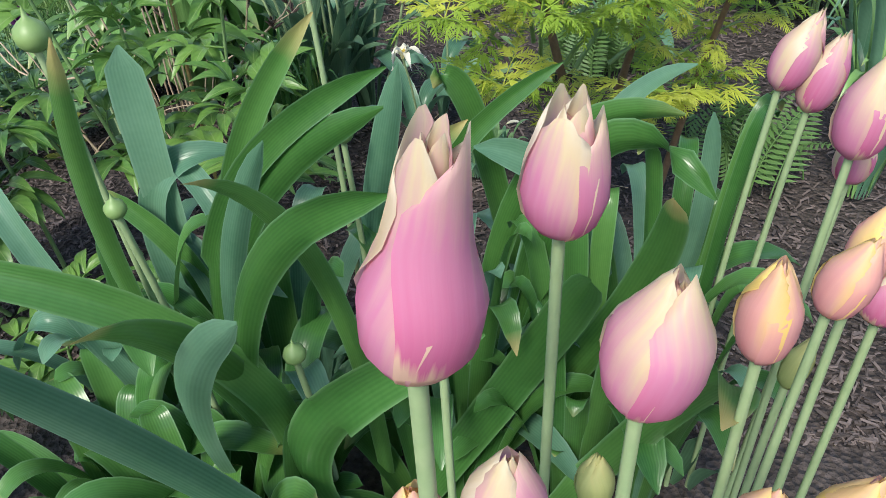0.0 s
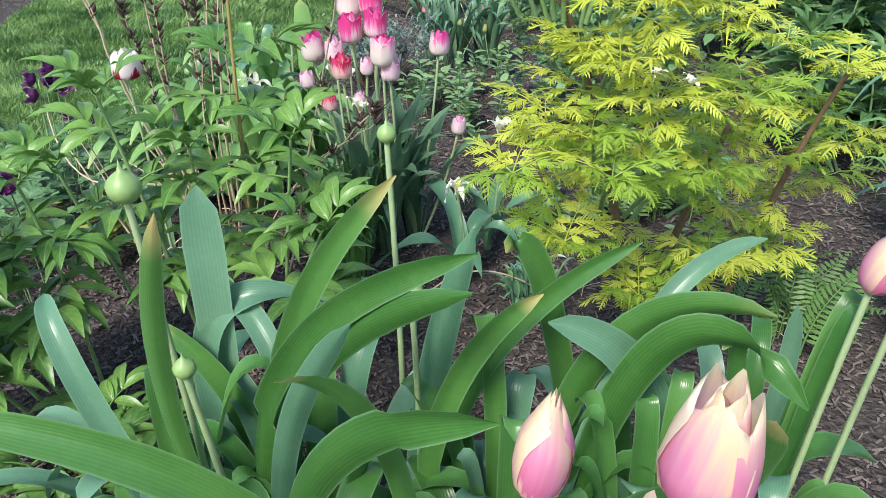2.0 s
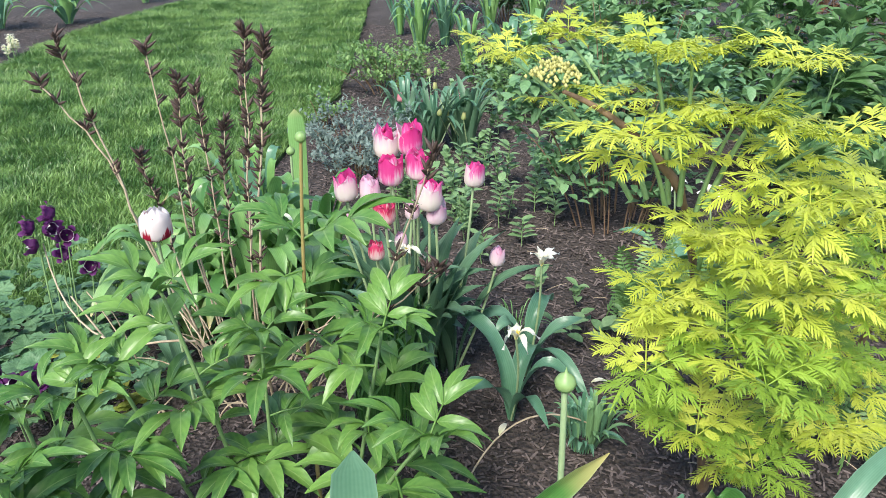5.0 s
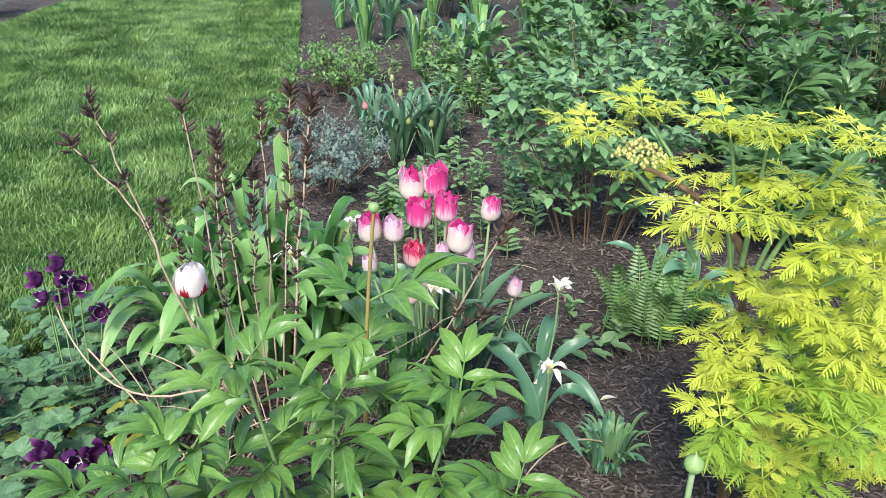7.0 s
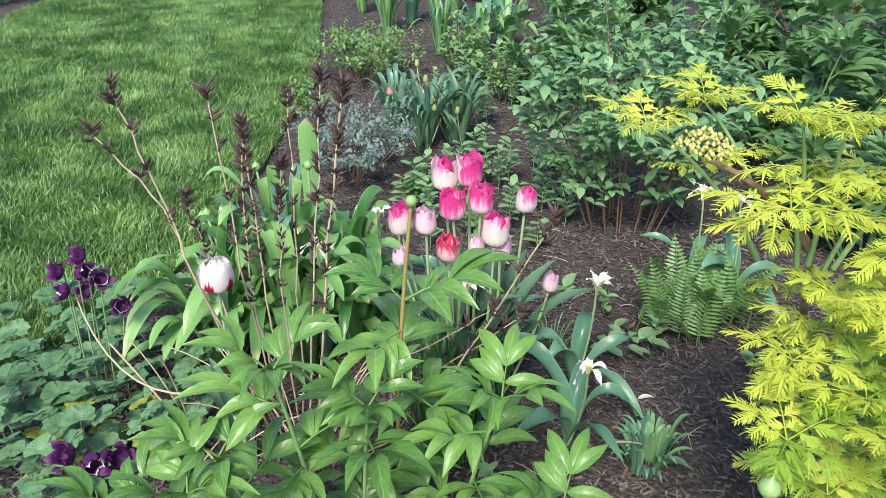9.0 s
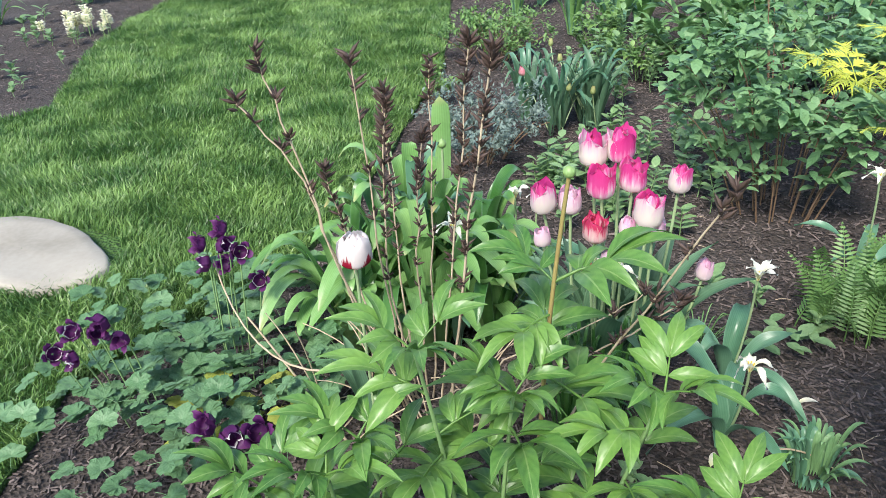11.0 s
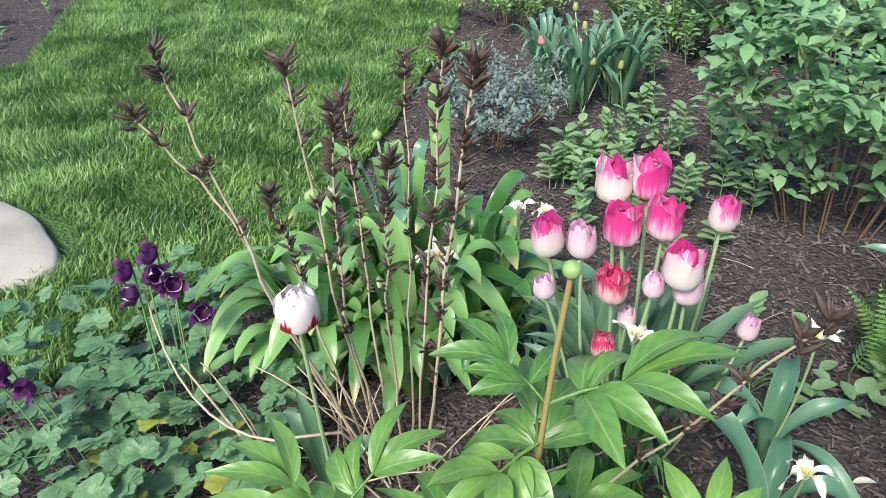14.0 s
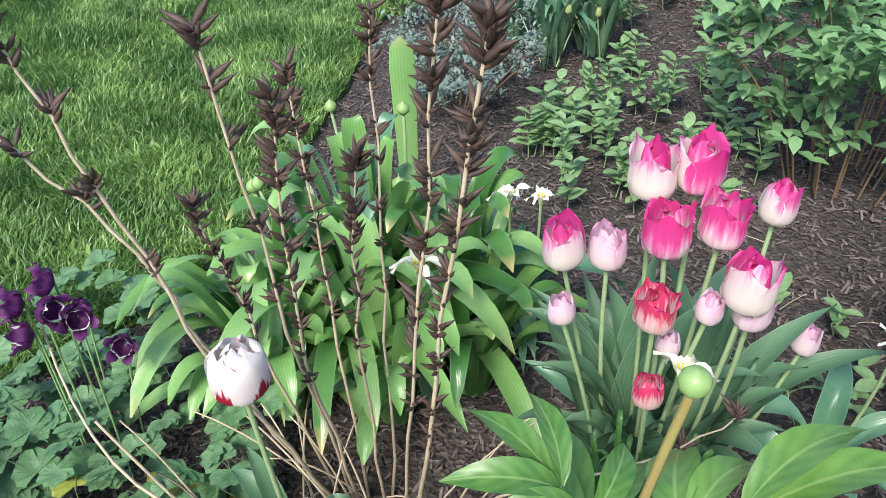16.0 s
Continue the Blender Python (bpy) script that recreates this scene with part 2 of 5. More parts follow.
COLUMBINE = leaf_mat("columbine leaf", (0.065, 0.165, 0.065), (0.17, 0.30, 0.15), veins=26, along=False, rough=0.5)
YELLOWING = leaf_mat("yellow green leaf", (0.22, 0.30, 0.05), (0.40, 0.42, 0.10), veins=26, along=False, rough=0.5)
SHRUB = leaf_mat("shrub leaf", (0.085, 0.205, 0.08), (0.24, 0.40, 0.19), veins=30, along=False, rough=0.5, island=True)
SILVER = leaf_mat("silver leaf", (0.11, 0.17, 0.145), (0.26, 0.33, 0.29), veins=20, rough=0.7, island=True)
SHOOT = leaf_mat("young shoot leaf", (0.12, 0.24, 0.09), (0.28, 0.41, 0.20), veins=20, along=False, rough=0.5)
FERN = leaf_mat("fern frond", (0.08, 0.18, 0.05), (0.17, 0.30, 0.09), veins=20, along=False, rough=0.5)
LOWGREEN = leaf_mat("low shrub leaf", (0.09, 0.20, 0.06), (0.24, 0.38, 0.12), veins=20, along=False, rough=0.5, island=True)
DEEP = leaf_mat("deep green leaf", (0.03, 0.075, 0.025), (0.09, 0.17, 0.06), veins=20, along=False, rough=0.5, island=True)
RUSSET = leaf_mat("russet leaf", (0.10, 0.05, 0.02), (0.22, 0.11, 0.05), veins=20, along=False, rough=0.6, island=True)
GRASS = leaf_mat("grass blade", (0.02, 0.09, 0.016), (0.25, 0.40, 0.12), veins=3, rough=0.38, through_light=0.3, island=True, patch=(4.5, 2.6, 1.2))
STEM = plain_mat("green stem", (0.13, 0.24, 0.09), (0.22, 0.34, 0.14), 90, 0.5)
STEM_PALE = plain_mat("pale green stem", (0.22, 0.33, 0.16), (0.33, 0.42, 0.23), 90, 0.5)
STEM_RED = plain_mat("reddish stem", (0.25, 0.14, 0.06), (0.30, 0.30, 0.10), 25, 0.5)
POD = plain_mat("green bud", (0.15, 0.26, 0.08), (0.25, 0.37, 0.14), 70, 0.45)
BARK = plain_mat("brown bark", (0.10, 0.06, 0.035), (0.26, 0.17, 0.10), 120, 0.8, bump_mm=2)
STRAW = plain_mat("dry straw stem", (0.26, 0.19, 0.12), (0.58, 0.49, 0.36), 60, 0.7)
SEED = plain_mat("dry seed capsule", (0.022, 0.014, 0.012), (0.095, 0.056, 0.044), 90, 0.65)
CORYMB = plain_mat("yellow green flower buds", (0.36, 0.36, 0.10), (0.52, 0.50, 0.2), 120, 0.6)
CREAM_STAMEN = plain_mat("yellow stamen", (0.6, 0.45, 0.06), (0.75, 0.6, 0.12), 120, 0.6)
APRICOT = petal_mat("apricot pink petal", [(0.0, (0.82, 0.60, 0.46)), (0.05, (0.69, 0.19, 0.38)), (0.30, (0.72, 0.30, 0.48)), (0.47, (0.75, 0.50, 0.47)), (0.61, (0.78, 0.66, 0.43)), (0.88, (0.80, 0.74, 0.60))], 0.6, 0.12, 0.28, 0.14, one_side=0.5, rough=0.5)
GOLDEN = petal_mat("golden apricot petal", [(0.0, (0.70, 0.30, 0.34)), (0.36, (0.80, 0.44, 0.42)), (0.55, (0.86, 0.62, 0.34)), (0.85, (0.88, 0.70, 0.22))], 0.5, 0.4, 0.2, 0.2, one_side=0.4, rough=0.5)
ROSE = petal_mat("rose and white petal", [(0.05, (0.80, 0.74, 0.68)), (0.32, (0.80, 0.64, 0.68)), (0.45, (0.78, 0.30, 0.52)), (0.64, (0.70, 0.07, 0.30)), (1.0, (0.66, 0.04, 0.25))], 0.82, -0.1, 0.7, 0.75, rough=0.5)
PALEROSE = petal_mat("pale rose petal", [(0.05, (0.80, 0.72, 0.70)), (0.5, (0.78, 0.60, 0.68)), (1.0, (0.74, 0.30, 0.52))], 0.75, 0.1, 0.5, 0.3, rough=0.5)
REDROSE = petal_mat("red rose petal", [(0.05, (0.80, 0.68, 0.62)), (0.36, (0.78, 0.48, 0.50)), (0.52, (0.66, 0.05, 0.15)), (1.0, (0.64, 0.06, 0.22))], 0.65, 0.05, 0.9, 0.2, rough=0.5)
FLAMED = petal_mat("white petal with red flame", [(0.0, (0.30, 0.0, 0.02)), (0.27, (0.36, 0.01, 0.04)), (0.33, (0.78, 0.70, 0.69)), (0.92, (0.80, 0.76, 0.75)), (1.0, (0.5, 0.12, 0.18))], 0.62, 0.36, 0.45, 0.0, rough=0.5)
WHITE = petal_mat("white petal", [(0.0, (0.75, 0.78, 0.40)), (0.35, (0.90, 0.88, 0.70)), (1.0, (0.92, 0.91, 0.84))], 0.9, 0.1, 0.3, 0.1)
SALMON = petal_mat("salmon petal", [(0.0, (0.663, 0.407, 0.390)), (0.6, (0.663, 0.252, 0.312)), (1.0, (0.663, 0.296, 0.351))], 0.8, 0.1, 0.3, 0.2)
GREENBUD = petal_mat("green tulip bud", [(0.0, (0.30, 0.40, 0.15)), (0.6, (0.48, 0.52, 0.22)), (1.0, (0.62, 0.55, 0.25))], 0.8, 0.1, 0.3, 0.1)
PURPLE = petal_mat("purple petal", [(0.0, (0.05, 0.008, 0.06)), (0.6, (0.10, 0.015, 0.11)), (1.0, (0.17, 0.04, 0.17))], 0.8, 0.2, 0.4, 0.2, rough=0.55)
PURPLE_WHITE = petal_mat("purple petal with white rim", [(0.0, (0.09, 0.012, 0.09)), (0.62, (0.10, 0.015, 0.10)), (0.72, (0.85, 0.80, 0.84)), (1.0, (0.9, 0.88, 0.9))], 0.8, 0.2, 0.15, 0.0)


def stone_mat():
    m, n, l, p = nodes_of("pale sandstone")
    tc = n.new("ShaderNodeTexCoord")
    a = noise_node(n, l, 4, 6, tc.outputs["Object"])
    b = noise_node(n, l, 60, 4, tc.outputs["Object"])
    r = ramp(n, [(0.3, (0.22, 0.20, 0.16)), (0.55, (0.32, 0.295, 0.25)), (0.75, (0.38, 0.355, 0.305))])
    l.new(math_node(n, l, "ADD", math_node(n, l, "MULTIPLY", a, 0.8), math_node(n, l, "MULTIPLY", b, 0.2)), r.inputs[0])
    l.new(r.outputs[0], p.inputs["Base Color"])
    p.inputs["Roughness"].default_value = 0.85
    bp = n.new("ShaderNodeBump")
    bp.inputs["Strength"].default_value, bp.inputs["Distance"].default_value = 0.7, 0.008
    l.new(a, bp.inputs["Height"])
    l.new(bp.outputs[0], p.inputs["Normal"])
    return m


def soil_mat(name, cols, chip=True):
    m, n, l, p = nodes_of(name)
    tc = n.new("ShaderNodeTexCoord")
    a = noise_node(n, l, 2.5, 4, tc.outputs["Object"])
    b = noise_node(n, l, 70, 5, tc.outputs["Object"])
    vo = n.new("ShaderNodeTexVoronoi")
    vo.inputs["Scale"].default_value = 85
    l.new(tc.outputs["Object"], vo.inputs["Vector"])
    f = math_node(n, l, "ADD", math_node(n, l, "MULTIPLY", a, 0.35), math_node(n, l, "MULTIPLY", b, 0.65))
    r = ramp(n, [(0.3, cols[0]), (0.52, cols[1]), (0.72, cols[2])])
    l.new(f, r.inputs[0])
    l.new(r.outputs[0], p.inputs["Base Color"])
    p.inputs["Roughness"].default_value = 0.9
    bp = n.new("ShaderNodeBump")
    bp.inputs["Strength"].default_value, bp.inputs["Distance"].default_value = 0.9, 0.012
    l.new(math_node(n, l, "ADD", vo.outputs["Distance"], b), bp.inputs["Height"])
    l.new(bp.outputs[0], p.inputs["Normal"])
    return m


SOIL = soil_mat("dark mulch soil", [(0.018, 0.014, 0.013), (0.055, 0.044, 0.040), (0.125, 0.10, 0.092)])
TURF = soil_mat("turf under the blades", [(0.03, 0.06, 0.012), (0.05, 0.12, 0.02), (0.08, 0.16, 0.035)])
CHIP = plain_mat("bark chip", (0.02, 0.016, 0.015), (0.19, 0.152, 0.142), 40, 0.85, island=True)
STONE = stone_mat()

# ---- ground, lawn, stone ----
LAWN = [(-1.57, 1.87), (-1.62, 2.12), (-1.42, 2.45), (-1.24, 2.62), (-1.1, 3.3), (-1.05, 4.0), (-1.0, 5.0), (-1.08, 6.0), (-1.2, 7.2), (-1.4, 9.0), (-1.5, 13.0),
        (-3.3, 13.0), (-3.3, 8.6), (-3.5, 7.4), (-3.52, 6.2), (-3.36, 5.35), (-2.96, 4.25), (-3.13, 4.02), (-4.0, 3.6), (-6.0, 3.0), (-6.0, -1.0), (-1.75, -1.0), (-1.65, 1.2)]


def inside(x, y, poly=LAWN):
    hit = np.zeros(len(x), bool)
    for (x0, y0), (x1, y1) in zip(poly, poly[1:] + poly[:1]):
        hit ^= ((y0 > y) != (y1 > y)) & (x < (x1 - x0) * (y - y0) / (y1 - y0 + 1e-12) + x0)
    return hit


def fine_edge(poly, step=0.12, wob=0.02):
    out = []
    for (x0, y0), (x1, y1) in zip(poly, poly[1:] + poly[:1]):
        k = max(1, int(math.hypot(x1 - x0, y1 - y0) / step))
        for i in range(k):
            s = i / k
            out.append((x0 + (x1 - x0) * s + rnd.uniform(-wob, wob), y0 + (y1 - y0) * s + rnd.uniform(-wob, wob)))
    return out


def build_ground():
    g = Geo()
    lines_x = np.concatenate([[-60, -20, -8], np.linspace(-5, 4, 70), [8, 20, 60]])
    lines_y = np.concatenate([[-40, -10, -2], np.linspace(0, 9, 80), [14, 30, 90]])
    P = np.zeros((len(lines_x), len(lines_y), 3))
    for i, x in enumerate(lines_x):
        for j, y in enumerate(lines_y):
            near = abs(x) < 6 and -1 < y < 10
            z = 0.018 * noise.noise(Vector((x * 2.3, y * 2.3, 0))) + 0.010 * noise.noise(Vector((x * 9, y * 9, 3))) if near else 0
            P[i, j] = (x, y, z - 0.012)
    g.grid(P, P[..., :2])
    solo("ground", g, SOIL, "dark brown bark mulch over garden soil", "ground", kind="structure")
    edge = fine_edge(LAWN)
    bm = bmesh.new()
    top = [bm.verts.new((x, y, 0.012)) for x, y in edge]
    bm.faces.new(top)
    low = [bm.verts.new((x, y, -0.04)) for x, y in edge]
    for i in range(len(edge)):
        k = (i + 1) % len(edge)
        bm.faces.new((low[i], low[k], top[k], top[i]))
    me = bpy.data.meshes.new("lawn")
    bm.to_mesh(me)
    bm.free()
    me.materials.append(TURF)
    tagged(new("lawn", me), "mown green lawn with a curved edge to the beds", "lawn", kind="structure")


def build_grass():
    r = np.random.RandomState(3)
    n = 400000
    y = 1.3 + 8.7 * r.rand(n) ** 1.7
    x = -4.2 + 3.3 * r.rand(n)
    keep = inside(x, y) & ~((((x + 2.13) / 0.33) ** 2 + ((y - 2.745) / 0.21) ** 2) < 1)
    x, y = x[keep], y[keep]
    n = len(x)
    tuft = np.array([noise.noise(Vector((a * 3.2, b * 3.2, 1))) + 0.6 * noise.noise(Vector((a * 11, b * 11, 5))) for a, b in zip(x, y)])
    h = (0.026 + 0.018 * r.rand(n) + 0.014 * tuft)
    h = np.clip(h, 0.012, 0.08)
    swirl = np.array([noise.noise(Vector((a * 1.7, b * 1.7, 9))) for a, b in zip(x, y)])
    lean = swirl * 6.0 + r.normal(0, 1.4, n)
    amt = h * (0.35 + 0.9 * r.rand(n) ** 1.5)
    dx, dy = np.cos(lean) * amt, np.sin(lean) * amt
    yaw = r.rand(n) * math.pi
    w = 0.0016 + 0.0007 * y / 3
    sx, sy = np.cos(yaw) * w, np.sin(yaw) * w
    b = np.stack([x, y, np.full(n, 0.008)], 1)
    s = np.stack([sx, sy, np.zeros(n)], 1)
    mid = b + np.stack([dx * 0.35, dy * 0.35, h * 0.65], 1)
    tip = b + np.stack([dx, dy, h], 1)
    P = np.stack([b - s, b + s, mid + s * 0.8, mid - s * 0.8, tip], 1).reshape(-1, 3)
    i = np.arange(n)[:, None] * 5
    quads, tris = (i + [[0, 1, 2, 3]]), (i + [[3, 2, 4]])
    me = bpy.data.meshes.new("grass")
    me.vertices.add(len(P))
    me.vertices.foreach_set("co", P.astype(np.float32).ravel())
    loops = np.concatenate([quads.ravel(), tris.ravel()]).astype(np.int32)
    me.loops.add(len(loops))
    me.loops.foreach_set("vertex_index", loops)
    me.polygons.add(2 * n)
    start = np.concatenate([np.arange(n) * 4, 4 * n + np.arange(n) * 3]).astype(np.int32)
    me.polygons.foreach_set("loop_start", start)
    me.update(calc_edges=True)
    lay = me.uv_layers.new(name="UVMap")
    q = np.tile([[0.0, 0.0], [0, 1], [0.6, 1], [0.6, 0]], (n, 1))
    t3 = np.tile([[0.6, 0.0], [0.6, 1], [1, 0.5]], (n, 1))
    lay.data.foreach_set("uv", np.concatenate([q, t3]).astype(np.float32).ravel())
    me.materials.append(GRASS)
    tagged(new("grass", me), "short mown grass blades of the lawn", "grass", kind="stuff")


def build_chips():
    r = np.random.RandomState(5)
    n = 62000
    y = 1.2 + 6.3 * r.rand(n) ** 1.5
    x = -1.7 + 3.3 * r.rand(n)
    m2 = 6500
    x = np.concatenate([x, -4.6 + 1.5 * r.rand(m2)])
    y = np.concatenate([y, 4.0 + 4 * r.rand(m2)])
    keep = ~inside(x, y)
    x, y = x[keep], y[keep]
    n = len(x)
    ln, wd, th = 0.004 + 0.012 * r.rand(n) ** 1.6, 0.0012 + 0.0028 * r.rand(n), 0.001 + 0.002 * r.rand(n)
    yaw, pit = r.rand(n) * 6.28, r.normal(0, 0.28, n)
    u = np.stack([np.cos(yaw) * np.cos(pit), np.sin(yaw) * np.cos(pit), np.sin(pit)], 1)
    v = np.stack([-np.sin(yaw), np.cos(yaw), r.normal(0, 0.3, n)], 1)
    w = np.cross(u, v)
    z = np.array([0.018 * noise.noise(Vector((a * 2.3, b * 2.3, 0))) + 0.010 * noise.noise(Vector((a * 9, b * 9, 3))) for a, b in zip(x, y)]) - 0.012
    c = np.stack([x, y, z + 0.003 + 0.006 * r.rand(n)], 1)
    P = []
    for a, b2, c2, k in ((-1, -1, 0, 0.6), (1, -1, 0, 0.8), (1, 1, 0, 0.5), (-1, 1, 0, 0.9), (-0.8, -0.7, 1, 1), (0.85, -0.6, 1, 1), (0.7, 0.7, 1, 1), (-0.9, 0.6, 1, 1)):
        P.append(c + u * (a * ln)[:, None] + v * (b2 * k * wd)[:, None] + w * (c2 * th)[:, None])
    P = np.stack(P, 1).reshape(-1, 3)
    i = np.arange(n)[:, None, None] * 8
    F = (i + np.array([[[4, 5, 6, 7], [0, 1, 5, 4], [1, 2, 6, 5], [2, 3, 7, 6], [3, 0, 4, 7]]])).reshape(-1, 4)
    me = bpy.data.meshes.new("bark_chips")
    me.from_pydata(P.tolist(), [], F.tolist())
    me.materials.append(CHIP)
    tagged(new("bark_chips", me), "shredded dark bark mulch chips on the bed", "mulch", kind="stuff")


def build_stone():
    g = Geo()
    k = 40
    ang = np.linspace(0, 2 * math.pi, k, endpoint=False)
    rad = np.array([1 + 0.10 * noise.noise(Vector((math.cos(a) * 1.5, math.sin(a) * 1.5, 2))) + 0.05 * noise.noise(Vector((math.cos(a) * 5, math.sin(a) * 5, 7))) for a in ang])
    rings, uv = [], []
    for q, z in ((1.0, -0.03), (1.0, 0.03), (0.985, 0.04), (0.95, 0.046), (0.75, 0.047), (0.5, 0.045), (0.25, 0.047), (0.01, 0.047)):
        ca, sa = math.cos(-0.45), math.sin(-0.45)
        ex, ey = 0.37 * rad * q * np.cos(ang), 0.185 * rad * q * np.sin(ang)
        rings.append(np.stack([-2.13 + ex * ca - ey * sa, 2.745 + ex * sa + ey * ca, np.full(k, z) + 0.004 * np.sin(3 * ang) * q], 1))
        uv.append(np.stack([np.full(k, q), ang / 6.3], 1))
    g.grid(np.array(rings), np.array(uv), True)
    solo("stepping_stone", g, STONE, "pale flat sandstone stepping stone set in the lawn", "stone", at=(-2.13, 2.745, 0.0))


# ---- plant makers ----
def petal(geo, base, axis, ang, H, R, open_=0.5, twist=0.0, scale_r=1.0, wide=1.15, n=12, c=9, seed=0, tipcurl=0.0, prof=None, ruffle=0.0):
    ax = unit(V(*axis))
    a = unit(np.cross(ax, V(0.1, 1, 0.05)))
    b = np.cross(ax, a)
    v = np.linspace(0, 1, n)
    rr = np.interp(v, [0, 0.05, 0.16, 0.36, 0.6, 0.85, 1], prof or [0.1, 0.5, 0.86, 1, 0.87, 0.5 + 0.45 * open_, 0.22 + 0.75 * open_]) * R * scale_r
    ww = np.interp(v, [0, 0.06, 0.16, 0.36, 0.62, 0.82, 0.94, 1], [0.2, 0.55, 0.85, 1.0, 0.98, 0.84, 0.62, 0.34]) * R * wide
    u = np.linspace(-1, 1, c)
    jig = random.Random(seed)
    ph, am = jig.uniform(0, 6), jig.uniform(0.005, 0.025)
    P, uv = np.zeros((n, c, 3)), np.zeros((n, c, 2))
    for i in range(n):
        r = rr[i] * (1 + 0.05 * u ** 2 + am * v[i] * np.sin(3 * u + ph))
        th = ang + twist * v[i] + u * ww[i] / max(rr[i], R * 0.33)
        z = H * (v[i] + (0.02 + 0.25 * ruffle) * np.sin(5 * u + ph) * v[i] ** 3 - 0.03 * u ** 2 * v[i] - 0.17 * u ** 2 * v[i] ** 5)
        r = r + ruffle * R * v[i] ** 3 * np.sin(6 * u + 2 * ph)
        if tipcurl:
            r = r + tipcurl * R * v[i] ** 4
        P[i] = np.array(base) + np.outer(r * np.cos(th), a) + np.outer(r * np.sin(th), b) + np.outer(z, ax)
        uv[i] = np.stack([np.full(c, v[i]), (u + 1) / 2], 1)
    geo.grid(P, uv)


def tulip(base, head, mat, H=0.08, R=0.026, open_=0.45, twist=0.0, axis=(0, 0, 1), leaves=2, label="", group="", bend=0.0, stem_r=0.0035, leaf_len=0.24, spin=None, mats=None, petals=6, leaf_mats=TULIP_LEAF, wide=1.2, prof=None, leaf_w=1.0, ruffle=0.0):
    base, head = V(*base), V(*head)
    t = thing("tulip", base, label, "tulip", group)
    spin = rnd.uniform(0, 2) if spin is None else spin
    ax = unit(V(*axis))
    g = Geo()
    mid = (base + head) / 2 + V(bend, 0, 0) - V(ax[0], ax[1], 0) * 0.04
    tube(g, bez(base, mid, head + ax * 0.004, 8), [stem_r * 1.15, stem_r], 7)
    part("stem", g, STEM_PALE, t)
    fl = new("flower")
    fl.parent = t
    for k in range(petals):
        g = Geo()
        inner = k % 2 == 1
        petal(g, head, ax, spin + k * 2 * math.pi / petals + rnd.uniform(-0.12, 0.12), H * rnd.uniform(0.88, 1.0) * (1.02 if inner else 1), R, open_ + rnd.uniform(-0.1, 0.1), twist, (0.80 if inner else 0.97) + 0.03 * (k // 2), wide=wide, seed=rnd.randint(0, 9999), prof=[q * (1 - 0.5 * (i / 6) ** 2) for i, q in enumerate(prof)] if prof and inner else prof, ruffle=ruffle)
        part("petal", g, (mats[k % len(mats)] if mats else mat), fl, origin=base)
    for k in range(leaves):
        a = rnd.uniform(0, 6.28)
        ln = leaf_len * rnd.uniform(0.75, 1.15)
        d = V(math.cos(a), math.sin(a), 0)
        b0 = base + d * 0.008
        g = Geo()
        ribbon(g, b0, b0 + d * 0.04 + V(0, 0, ln * 0.8), b0 + d * ln * rnd.uniform(0.18, 0.55) + V(0, 0, ln * rnd.uniform(0.65, 1.0)), rnd.uniform(0.015, 0.024) * leaf_w, "lance", 0.45, 10, wave=0.12, phase=a)
        part("leaf", g, leaf_mats, t)
    return t


def strap(parent, b, t, w, arch=0.12, mat=STRAP, shape="strap", lean=0.3, side=None, fold=0.28, twist=0.0, n=16, wave=0.03):
    b, t = V(*b), V(*t)
    c = V(b[0] + (t[0] - b[0]) * lean, b[1] + (t[1] - b[1]) * lean, max(t[2] + arch, b[2] + 0.08))
    g = Geo()
    ribbon(g, b, c, t, w, shape, fold, n, side, twist, wave, 7)
    part("leaf", g, mat, parent)


def arched(parent, b, m, tip, w, mat):
    """A long strap leaf that leaves the ground at b, passes through m and ends at tip."""
    b, m, tip = V(b[0], b[1], 0), V(*m), V(*tip)
    p, q = np.linalg.norm(m - b), np.linalg.norm(tip - m)
    k = min(0.78, max(0.4, p / (p + q)))
    c = (m - (1 - k) ** 2 * b - k ** 2 * tip) / (2 * k * (1 - k))
    g = Geo()
    ribbon(g, b, c, tip, w, "long_strap", 0.42, 22, np.cross(tip - b, V(0.1, -0.6, 0.8)), 0, 0.05, 9, 40 * w)
    part("leaf", g, mat, parent)


def seed_pod(parent, base, top, r, mat=POD):
    base, top = V(*base), V(*top)
    g = Geo()
    tube(g, bez(base, (base + top) / 2 + V(0.01, 0, 0.0), top, 8), [0.0048, 0.0036], 7)
    part("stalk", g, STEM_PALE, parent)
    g = Geo()
    blob(g, top + V(0, 0, r * 0.8), r, k=10, prof=[(-1, 0.3), (-0.8, 0.66), (-0.4, 0.95), (0, 1), (0.4, 0.86), (0.75, 0.5), (0.95, 0.2), (1.25, 0.1), (1.6, 0.02)])
    part("bud", g, mat, parent)


